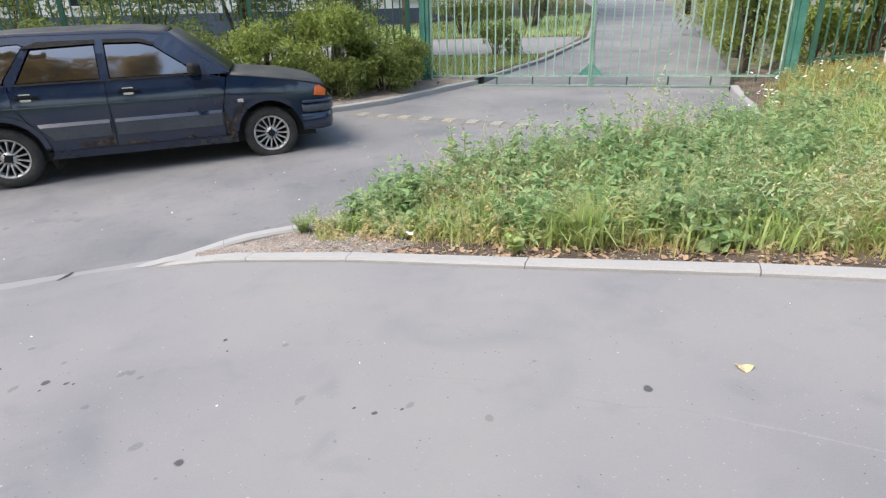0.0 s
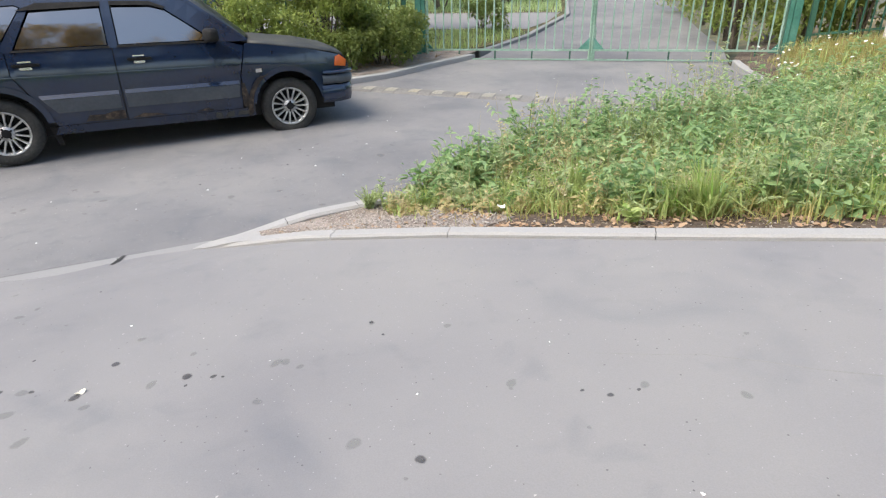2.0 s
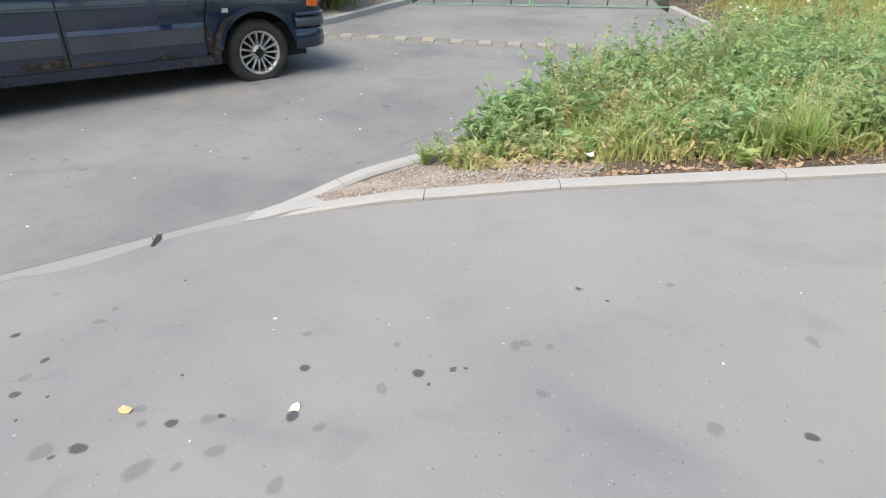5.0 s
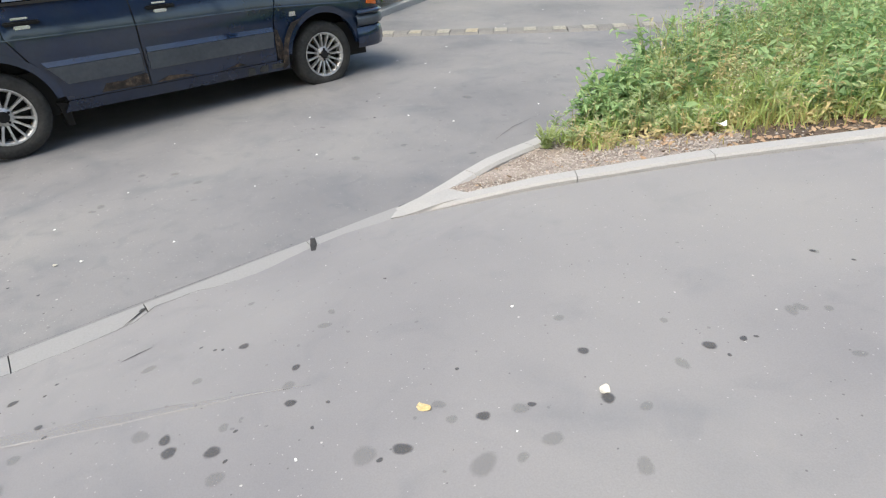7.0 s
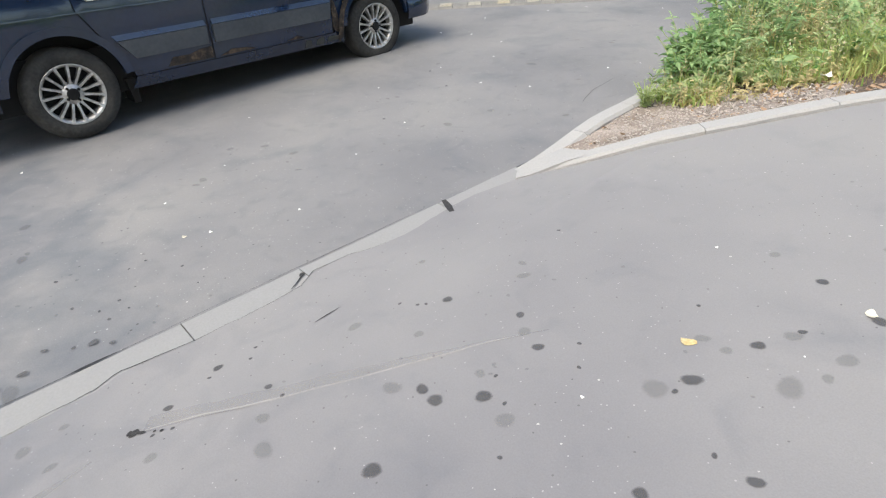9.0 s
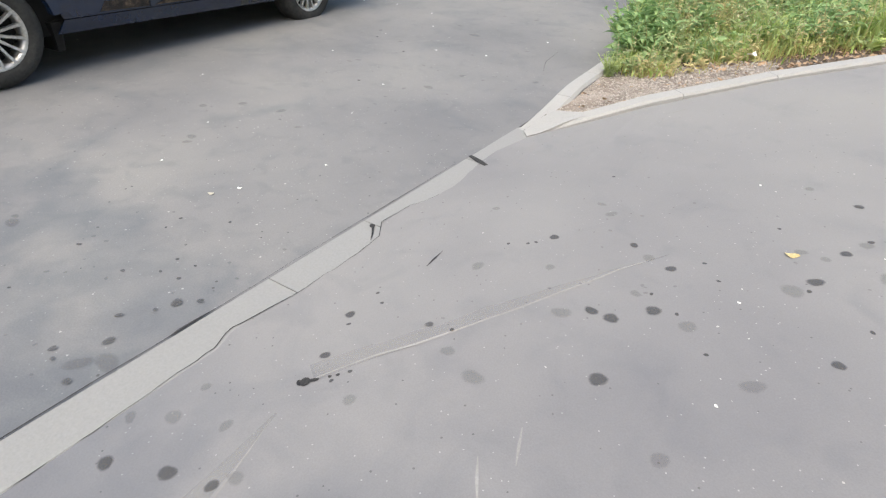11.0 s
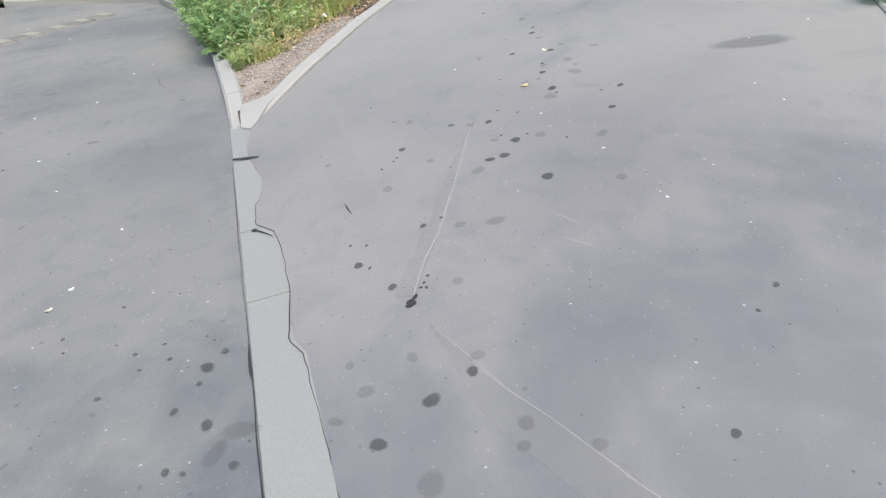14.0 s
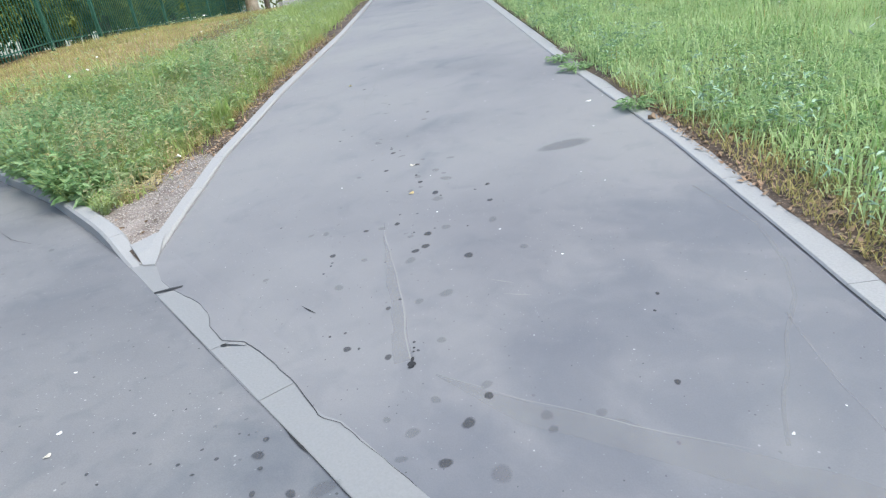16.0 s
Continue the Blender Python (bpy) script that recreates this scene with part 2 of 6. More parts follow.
DARK = stain("wet_stain", [(0.045, 0.045, 0.048), (0.075, 0.075, 0.078)], 0.66, 0.75)
PALE_STAIN = stain("faded_stain", [(0.07, 0.07, 0.074), (0.10, 0.10, 0.104)], 0.2, 0.85)
SOAK = stain("soaked_patch", [(0.07, 0.075, 0.09), (0.09, 0.095, 0.11)], 0.25, 0.85)


def pale_film(name, colour, strength):
    """A pale film that lets the asphalt below show through."""
    m = varied(name, [tuple(c * 0.9 for c in colour), colour], 6, 0.92, fine=(150, 0.1))
    nt = m.node_tree
    clear, both = nt.nodes.new("ShaderNodeBsdfTransparent"), nt.nodes.new("ShaderNodeMixShader")
    both.inputs[0].default_value = strength
    nt.links.new(clear.outputs[0], both.inputs[1])
    nt.links.new(nt.nodes["Principled BSDF"].outputs[0], both.inputs[2])
    nt.links.new(both.outputs[0], nt.nodes["Material Output"].inputs["Surface"])
    return m


OLD_CONCRETE = varied("worn_concrete", [(0.185, 0.188, 0.19), (0.218, 0.22, 0.221), (0.25, 0.251, 0.25)], 4.0, 0.9, bump=0.18, bump_scale=90, fine=(120, 0.05), obj=0.25)
# near-black for tar and cracks, and for shade drawn along the kerbs
TAR_AND_SHADE = varied("tar_and_shade", [(0.018, 0.018, 0.02), (0.035, 0.034, 0.034)], 40, 0.8, bump=0.6, bump_scale=120)

# ---- ground, road, path ----
R = 220.0
V, F = [], []
gx = [-R, -120, -60, -30, -15, -8, -4, 0, 4, 8, 12, 16, 22, 30, 45, 70, 120, R]
for x in gx:
    for y in gx:
        V.append((x, y, min(path_z(x, y), road_z(x, y), 2.5 if y > 5 else 6.0) - 0.35))
n = len(gx)
F = [(i * n + j, (i + 1) * n + j, (i + 1) * n + j + 1, i * n + j + 1) for i in range(n - 1) for j in range(n - 1)]
tagged(mesh("ground", V, F, EARTH), "bare earth under thin dry grass", "ground", kind="structure")

EDGE = [(-1.12, 4.185), (-1.2, 4.17), (-1.4, 4.14), (-1.56, 4.152), (-1.68, 4.19), (-1.84, 4.195), (-1.93, 4.135), (-2.05, 4.12), (-2.34, 4.12), (-2.5, 4.138), (-2.6, 4.152), (-2.68, 4.122), (-2.95, 4.112), (-3.3, 4.11), (-5.4, 4.1)]


def edge_y(x):
    """The ragged edge of the path's asphalt over the sunken kerb."""
    return float(np.interp(-x, [-p[0] for p in EDGE], [p[1] for p in EDGE])) + 0.006 * noise.noise((x * 14, 0, 3)) + 0.004 * noise.noise((x * 37, 0, 8))


ragged = [(float(x), edge_y(x)) for x in np.arange(-1.12, -5.3, -0.03)]
path_poly = dense(FRONT, 0.5) + dense(RIGHT[::-1], 0.5) + ragged[::-1] + [(-0.95, 4.19)]
tagged(sheet("footpath", path_poly, lambda x, y: gz(x, y) + 0.003, 0.15, ASPHALT, 0.012), "worn grey asphalt footpath with dark drip stains", "footpath", kind="structure")
road_edge = [(float(x), 4.258 + 0.004 * noise.noise((x * 11, 0, 5))) for x in np.arange(-1.0, -6.0, -0.05)]
road_poly = road_edge + [(-14.0, 4.25), (-60, 4.25), (-60, 8.1)] + dense(FAR, 0.5) + [(4.9, 10.9), (6.4, 12.0), (9.3, 14.9), (14.0, 22.0), (19.0, 32.0), (25.0, 46.0), (31.0, 46.0), (22.5, 30.0), (13.5, 15.5), (10.4, 11.4), (8.4, 8.75)] + dense(BACK[::-1], 0.4)
tagged(sheet("road", road_poly, road_z, 0.6, ROADMAT, 0.02), "grey worn asphalt yard road and gate drive", "road", kind="structure")
lawn_poly = dense([(p[0] - 0.095, p[1] - 0.125) for p in RIGHT], 0.6) + [(24.0, -40.0), (-30.0, -40.0), (-30.0, 4.1), (-5.46, 4.1)]
tagged(sheet("lawn", lawn_poly, lambda x, y: gz(x, y) + 0.004, 0.8, EARTH, 0.03), "earth under mown summer grass beside the path", "lawn", kind="structure")
fence_line = [GATE_R] + [(GATE_R[0] + FENCE_DIR[0] * s, GATE_R[1] + FENCE_DIR[1] * s) for s in (8, 16, 30, 45)]
verge_poly = dense(side(FRONT, 0.05), 0.25) + [(50.0, -28.0), (60.0, 0.0), (40.0, 14.0), (12.0, 11.0), (9.2, 8.9)] + dense(side(BACK, -0.06)[::-1], 0.25)
tagged(sheet("verge", verge_poly, verge_z, 0.22, SOIL), "dark soil of the weedy verge", "verge", kind="structure")
STRAW = varied("straw_thatch", [(0.16, 0.12, 0.06), (0.28, 0.21, 0.10), (0.40, 0.31, 0.17)], 1.6, 0.95, bump=1.0, bump_scale=40, fine=(60, 0.35))
straw = dense([(7.1, 6.5), (6.3, 5.1), (6.1, 3.5), (7.2, 2.0), (9.6, 0.2), (13.2, -3.2), (18.5, -7.8), (26.0, -14.2), (46.0, -27.0), (58.0, 0.0), (39.0, 13.0), (12.0, 10.2), (9.2, 8.4)], 0.5)
straw = [(x + 0.5 * noise.noise((x, y, 2)), y + 0.5 * noise.noise((x, y, 7))) for x, y in straw]
tagged(sheet("dry_verge", straw, lambda x, y: verge_z(x, y) + 0.012, 0.4, STRAW), "dry straw-coloured ground before the fence", "verge", kind="structure")
tip = [(-0.5, 4.15), (-0.42, 4.08), (-0.1, 3.76), (0.11, 3.6), (0.72, 3.18), (1.05, 3.3), (0.9, 3.75), (0.55, 4.2), (0.3, 4.2), (-0.2, 4.18)]
tagged(sheet("gravel_tip", dense(tip, 0.08), lambda x, y: verge_z(x, y) + 0.013 - 0.008 * smoothstep(0.3, 0.75, x) + 0.006 * (1 - 0.7 * smoothstep(0.3, 0.75, x)) * noise.noise((x * 9, y * 9, 0)), 0.06, GRAVEL), "pale gravelly soil at the kerb corner", "gravel", kind="structure")


# ---- kerbs, stone by stone ----
def kerb_stone(name, line, s0, s1, width, height, low, full, parent, gap=0.0022, ripple=0.0, ramp=0.0, concrete=None, e=0.012):
    """One kerb stone of the line, from s0 to s1 metres along it."""
    n = max(2, int((s1 - s0) / 0.16))
    V, F = [], []
    for i in range(n + 1):
        s = s0 + gap + (s1 - s0 - 2 * gap) * i / n
        p, u = along(line, s)
        w = (-u[1], u[0])
        z = height(*p)
        top = full * (smoothstep(0, ramp, s) if ramp else 1.0) + 0.005
        nz = ripple * noise.noise((p[0] * 7, p[1] * 7, 3))
        for off, dz in ((0, -low), (0, top - e + nz), (e, top + nz), (width - e, top), (width, top - e), (width, -low)):
            V.append((p[0] + w[0] * off, p[1] + w[1] * off, z + dz))
    for i in range(n):
        for k in range(5):
            F.append((i * 6 + k, i * 6 + 6 + k, i * 6 + 7 + k, i * 6 + 1 + k))
    F.append((0, 1, 2, 3, 4, 5))
    F.append(tuple(n * 6 + k for k in range(6))[::-1])
    return mesh(name, V, F, concrete or CONCRETE, parent)


def kerb(name, line, joints, width, height, low, top, label, ripple=0.003, ramp=0.0, concrete=None, e=0.012):
    root = tagged(new(name), label, "kerb", kind="structure")
    for a, b in zip(joints, joints[1:]):
        kerb_stone("kerb_stone", line, a, b, width, height, low, top, root, ripple=ripple, ramp=ramp, concrete=concrete, e=e)
    return root


front_joints = [0.0, 0.89] + [0.89 + 0.67 + 1.035 * i for i in range(34)]
kerb("path_kerb", FRONT, front_joints, 0.10, gz, 0.2, 0.026, "low pale concrete garden kerb along the path", ramp=0.3)
wedge = sheet("kerb_stone", dense([(-0.70, 4.15), (-0.46, 4.02), (-0.36, 3.96), (-0.30, 4.02), (-0.30, 4.18), (-0.64, 4.20)], 0.06), lambda x, y: gz(x, y) + 0.009 + 0.026 * smoothstep(-0.66, -0.45, x), 0.06, CONCRETE, 0.1)
wedge.parent = bpy.data.objects["path_kerb"]
kerb("lawn_kerb", RIGHT[::-1], [0.06 + 1.0 * i for i in range(int(length(RIGHT)))] + [length(RIGHT) - 0.01], 0.15, gz, 0.2, 0.007, "flush concrete kerb half overgrown by grass")
kerb("road_kerb", side(BACK, -0.112), [0.0, 0.50, 0.98] + [1.98 + i for i in range(int(length(BACK)) - 1)], 0.112, road_z, 0.3, 0.092, "raised concrete road kerb round the island", ramp=0.75, e=0.016)
kerb("far_kerb", FAR[1:], [0.0] + [0.4 + i for i in range(int(length(FAR[1:])))], 0.15, road_z, 0.2, 0.078, "raised concrete road kerb before the hedge")
FLUSH = [(-0.58, 4.264), (-1.1, 4.264), (-2.0, 4.262), (-3.3, 4.262), (-30.0, 4.255)]
kerb("flush_kerb", FLUSH, [0.0, 0.54, 1.29, 1.775, 2.78] + [3.78 + i for i in range(10)], 0.155, gz, 0.2, -0.003, "sunken concrete kerb level with the asphalt", 0.0012, concrete=OLD_CONCRETE, e=0.004)

# ---- drips, cracks and scars of the asphalt, and painted shade along the kerbs ----
def flat_blob(name, x, y, r, material, parent, stretch=1.0, turn=0.0, lift=0.0050):
    """A flat uneven stain, with a value that falls off towards its rim."""
    n = 22
    V, rim = [(x, y, gz(x, y) + lift)], [1.0]
    ph = random.uniform(0, 6)
    for q, val in ((0.66, 0.7), (1.2, 0.0)):
        for k in range(n):
            t = 2 * math.pi * k / n
            rr = q * r * (1 + 0.10 * math.sin(2 * t + ph) + 0.05 * math.sin(3 * t + 2 * ph))
            a, b = rr * stretch * math.cos(t), rr * math.sin(t)
            px, py = x + a * math.cos(turn) - b * math.sin(turn), y + a * math.sin(turn) + b * math.cos(turn)
            V.append((px, py, gz(px, py) + lift))
            rim.append(val)
    F = [(0, k + 1, (k + 1) % n + 1) for k in range(n)] + [(k + 1, k + 1 + n, (k + 1) % n + 1 + n, (k + 1) % n + 1) for k in range(n)]
    ob = mesh(name, V, F, material, parent)
    ob.data.attributes.new("rim", "FLOAT", "POINT").data.foreach_set("value", rim)
    return ob


def ribbon(name, line, widths, material, parent, height=gz, lift=0.0044, wobble=0.01):
    """A thin flat strip along a line, its width running through the widths, with an uneven edge."""
    pts = dense(line, 0.05)
    V, F = [], []
    for i, p in enumerate(pts):
        a, b = pts[max(i - 1, 0)], pts[min(i + 1, len(pts) - 1)]
        d = math.dist(a, b) or 1
        nx, ny = -(b[1] - a[1]) / d, (b[0] - a[0]) / d
        s = i / (len(pts) - 1) * (len(widths) - 1)
        w = widths[int(s)] + (widths[min(int(s) + 1, len(widths) - 1)] - widths[int(s)]) * (s - int(s))
        o = wobble * noise.noise((p[0] * 6, p[1] * 6, 5))
        for q in (w / 2 * (1 + 0.5 * noise.noise((p[0] * 15, p[1] * 15, 1))) + o, -w / 2 + o):
            x, y = p[0] + nx * q, p[1] + ny * q
            V.append((x, y, height(x, y) + lift))
    F = [(2 * i, 2 * i + 1, 2 * i + 3, 2 * i + 2) for i in range(len(pts) - 1)]
    return mesh(name, V, F, material, parent)


SCAR = pale_film("asphalt_seam", (0.34, 0.335, 0.33), 0.22)
SCAR_PALE = pale_film("pale_seam", (0.42, 0.41, 0.40), 0.6)
footpath = bpy.data.objects["footpath"]
road = bpy.data.objects["road"]
big = [(-2.36, 3.89, 19), (-1.69, 3.54, 21), (-1.615, 3.285, 18), (-1.7, 3.14, 21), (-2.02, 3.27, 22), (-2.025, 3.21, 26), (-1.935, 3.12, 25), (-2.27, 3.15, 27), (-1.57, 2.76, 26),
       (-1.355, 2.7, 22), (-1.24, 2.64, 13), (-1.09, 2.515, 23), (-0.98, 2.69, 20), (-1.76, 2.52, 19), (-1.93, 2.67, 20), (-0.735, 2.45, 22), (-0.65, 2.4, 14), (-3.01, 3.85, 27), (-2.98, 3.73, 19), (-3.07, 4.0, 24),
       (-2.3, 3.64, 15), (-2.54, 3.82, 18), (-0.17, 1.66, 20), (0.415, 1.64, 13), (1.23, 1.37, 20), (-1.77, 3.6, 8), (-3.4, 3.32, 14), (-3.1, 2.94, 11), (-1.63, 2.77, 10), (-1.75, 2.61, 9), (-0.06, 2.48, 12), (-2.29, 3.57, 9)]
for x, y, r in big:
    flat_blob("stain", x, y, r * 0.00072, DARK, footpath, random.uniform(1, 1.25), random.uniform(0, 3))
pale = [(-1.67, 3.22, 22), (-2.07, 3.34, 30), (-2.11, 2.83, 26), (-2.43, 2.95, 22), (-2.42, 3.42, 30), (-1.44, 3.43, 20), (-1.38, 3.49, 15), (-1.55, 3.85, 17), (-1.87, 3.47, 18), (-1.97, 3.68, 24), (-2.37, 3.53, 20),
        (-2.94, 3.7, 20), (-2.85, 3.85, 18), (-3.22, 3.92, 34), (-3.18, 3.68, 22), (-3.23, 3.71, 18), (-3.3, 3.57, 20), (-2.9, 3.99, 24), (-2.79, 4.01, 17), (-2.64, 3.64, 20), (-0.9, 2.855, 18), (-1.42, 2.75, 16), (-1.38, 2.53, 17),
        (-0.31, 1.81, 24), (-0.41, 2.36, 20), (-0.37, 2.3, 14), (0.18, 2.29, 17), (-0.53, 2.16, 18), (0.2, 1.84, 20), (0.53, 1.63, 16), (0.73, 1.45, 18), (1.0, 1.69, 11), (-1.96, 3.02, 26), (-1.65, 2.81, 34),
        (-1.46, 2.58, 36), (-1.29, 2.52, 28), (-1.05, 2.43, 17), (-0.85, 2.46, 20), (-1.21, 2.32, 24), (-0.44, 2.37, 22), (-1.27, 2.65, 24), (-1.41, 2.82, 18), (-0.06, 2.47, 14), (-0.71, 2.61, 14), (-1.88, 3.19, 18), (-2.96, 4.08, 16)]
for x, y, r in pale:
    flat_blob("faded_stain", x, y, r * 0.00078, PALE_STAIN, footpath, random.uniform(1, 1.5), random.uniform(0, 3))
for x, y in ((-1.62, 3.06), (-1.75, 3.58), (-1.12, 3.54), (-1.92, 3.06), (-2.56, 3.71), (-2.61, 3.73), (-2.27, 3.84), (-2.4, 3.86), (-1.8, 3.66), (-0.74, 2.39), (-0.62, 2.38), (-0.05, 2.36), (0.36, 1.7), (0.5, 1.62), (-2.23, 3.89), (-1.86, 3.15), (-1.7, 3.0), (-3.15, 3.04), (-2.05, 2.95), (-1.28, 2.9)):
    flat_blob("drip", x, y, 0.0055, DARK, footpath, 1.2, random.uniform(0, 3))
rng = random.Random(5)
for i in range(34):
    t = rng.gauss(0, 1.0)
    x, y = -1.75 + 0.85 * t + rng.gauss(0, 0.22), 3.15 - 0.52 * t + rng.gauss(0, 0.42)
    if y < 4.0 and y > 1.9 - 0.75 * (x + 3):
        flat_blob("drip", x, y, rng.choice((4, 5, 6)) * 0.001, PALE_STAIN, footpath, rng.uniform(1, 1.3), rng.uniform(0, 3))
for i in range(44):
    x, y = rng.uniform(-3.4, 2.0), rng.uniform(4.5, 6.3)
    r = rng.choice((6, 8, 10, 14, 20)) * 0.001
    flat_blob("road_stain", x, y, r, PALE_STAIN, road, rng.uniform(1, 2), rng.uniform(0, 3), 0.003)
for x, y, r in ((-2.62, 4.38, 15), (-2.84, 4.38, 13), (-2.76, 4.46, 9), (-2.57, 4.33, 9), (-2.68, 4.4, 7), (-2.99, 4.32, 10), (-2.95, 4.47, 9), (-3.07, 4.62, 9), (0.12, 5.6, 9), (-0.6, 5.4, 8), (0.3, 6.0, 9)):
    flat_blob("road_stain", x, y, r * 0.001, DARK, road, 1.3, rng.uniform(0, 3), 0.006)
for x, y, r in ((-2.94, 4.36, 22), (-2.89, 4.3, 26), (0.92, 5.48, 30), (-0.4, 5.0, 22)):
    flat_blob("road_stain", x, y, r * 0.001, PALE_STAIN, road, 1.6, rng.uniform(0, 3), 0.006)
for i in range(46):
    flat_blob("road_stain", rng.uniform(-3.4, -2.2), rng.uniform(4.32, 5.0), rng.uniform(0.003, 0.007), DARK if rng.random() < 0.25 else PALE_STAIN, road, rng.uniform(1, 1.6), rng.uniform(0, 3), 0.006)
ribbon("crumbled_hole", [(-2.56, 4.266), (-2.62, 4.268), (-2.69, 4.267), (-2.74, 4.264)], [0.001, 0.008, 0.010, 0.001], TAR_AND_SHADE, road, lift=0.0056, wobble=0.006)
flat_blob("crumbled_hole", -1.885, 4.205, 0.009, TAR_AND_SHADE, footpath, 1.4, 0.3, 0.0058)
ribbon("crumbled_hole", [(-1.885, 4.2), (-1.93, 4.165), (-1.97, 4.14)], [0.010, 0.007, 0.002], TAR_AND_SHADE, footpath, lift=0.0058, wobble=0.004)
ribbon("kerb_gap_shade", [(-5.2, 3.93), (-3.75, 2.67), (-3.16, 2.18), (-2.32, 1.5), (-1.19, 0.68), (0.32, -0.45)], [0.004, 0.006, 0.005, 0.004, 0.003, 0.002], TAR_AND_SHADE, footpath, lift=0.0062, wobble=0.003)
# shadow line under the ragged asphalt edge, drawn as a dark ribbon
ribbon("kerb_gap_shade", [p for p in ragged if -3.6 < p[0] < -1.5], [0.001, 0.003, 0.0012, 0.004, 0.001, 0.003, 0.001], TAR_AND_SHADE, footpath, lift=0.0052, wobble=0.0)
flat_blob("repair_patch", -1.755, 1.81, 0.066, SOAK, footpath, 2.6, 1.155, 0.0042)
flat_blob("tar_star", -2.645, 3.79, 0.010, TAR_AND_SHADE, footpath, 1.5, 0.4, 0.0056)
flat_blob("tar_star", -2.63, 3.775, 0.006, TAR_AND_SHADE, footpath, 2.0, 2.2, 0.0057)
flat_blob("tar_star", -2.655, 3.80, 0.006, TAR_AND_SHADE, footpath, 1.8, 1.2, 0.0058)
for x, y in ((-2.6, 3.745), (-2.585, 3.73)):
    flat_blob("tar_dot", x, y, 0.004, TAR_AND_SHADE, footpath, 1.2, 0.4, 0.0056)
ribbon("seam", [(-2.61, 3.80), (-2.4, 3.66), (-2.12, 3.49), (-1.76, 3.26), (-1.62, 3.17)], [0.07, 0.06, 0.045, 0.02, 0.004], SCAR, footpath)
ribbon("seam_edge", [(-2.62, 3.775), (-2.48, 3.69), (-2.39, 3.625), (-2.11, 3.455), (-1.67, 3.205)], [0.004, 0.009, 0.006, 0.008, 0.002], SCAR_PALE, footpath, lift=0.0048)
ribbon("seam", [(-2.76, 3.77), (-3.0, 3.735), (-3.16, 3.70), (-3.33, 3.63), (-3.6, 3.53), (-4.2, 3.3)], [0.006, 0.07, 0.10, 0.12, 0.09, 0.04], SCAR, footpath, lift=0.0040)
ribbon("seam_edge", [(-2.78, 3.765), (-3.03, 3.69), (-3.25, 3.61), (-3.4, 3.555), (-3.68, 3.43)], [0.002, 0.005, 0.003, 0.004, 0.002], SCAR_PALE, footpath, lift=0.0046)
for a, b in (((-2.93, 2.62), (-2.95, 2.56)), ((-2.9, 2.61), (-2.93, 2.57)), ((-2.62, 3.28), (-2.72, 3.22)), ((-2.5, 3.24), (-2.6, 3.2)), ((-0.28, 3.6), (-0.12, 3.5))):
    ribbon("scratch", [a, b], [0.002, 0.008, 0.002], SCAR_PALE, footpath, lift=0.0050)
ribbon("seam", [(-2.73, 2.01), (-3.15, 2.24), (-3.37, 2.48), (-3.48, 2.68), (-3.55, 2.91), (-3.64, 3.16), (-3.74, 3.36)], [0.010, 0.018, 0.015, 0.012], SCAR, footpath)
ribbon("seam", [(-3.5, 2.8), (-3.77, 3.06), (-3.95, 3.2)], [0.008, 0.006], SCAR, footpath)
ribbon("seam", [(0.5, 1.86), (0.79, 1.67), (0.99, 1.45), (1.13, 1.31), (1.21, 1.27), (1.29, 1.19), (1.43, 1.03), (1.6, 0.82), (1.9, 0.5)], [0.003, 0.006, 0.009, 0.006, 0.004], SCAR_PALE, footpath)
ribbon("crack", [(-1.92, 3.853), (-1.98, 3.85), (-2.03, 3.842)], [0.001, 0.007, 0.002], TAR_AND_SHADE, footpath, lift=0.0048)
for x0, x1, w in ((-1.13, -1.08, 0.022),):
    ribbon("joint_fill", [(x0 - 0.01, 4.135), ((x0 + x1) / 2, 4.19), (x1, 4.262)], [w, w * 1.3, w], TAR_AND_SHADE, footpath, lift=0.0052)
# thin shadow on the kerb's road side, also a dark ribbon
ribbon("kerb_gap_shade", [(-1.2, 4.268), (-3.6, 4.262)], [0.001, 0.003, 0.001, 0.002, 0.004, 0.001], TAR_AND_SHADE, road, lift=0.0055, wobble=0.004)
ribbon("crack", [(1.0, 4.75), (0.7, 4.72), (0.45, 4.62)], [0.001, 0.004, 0.002], TAR_AND_SHADE, road, road_z, lift=0.004)

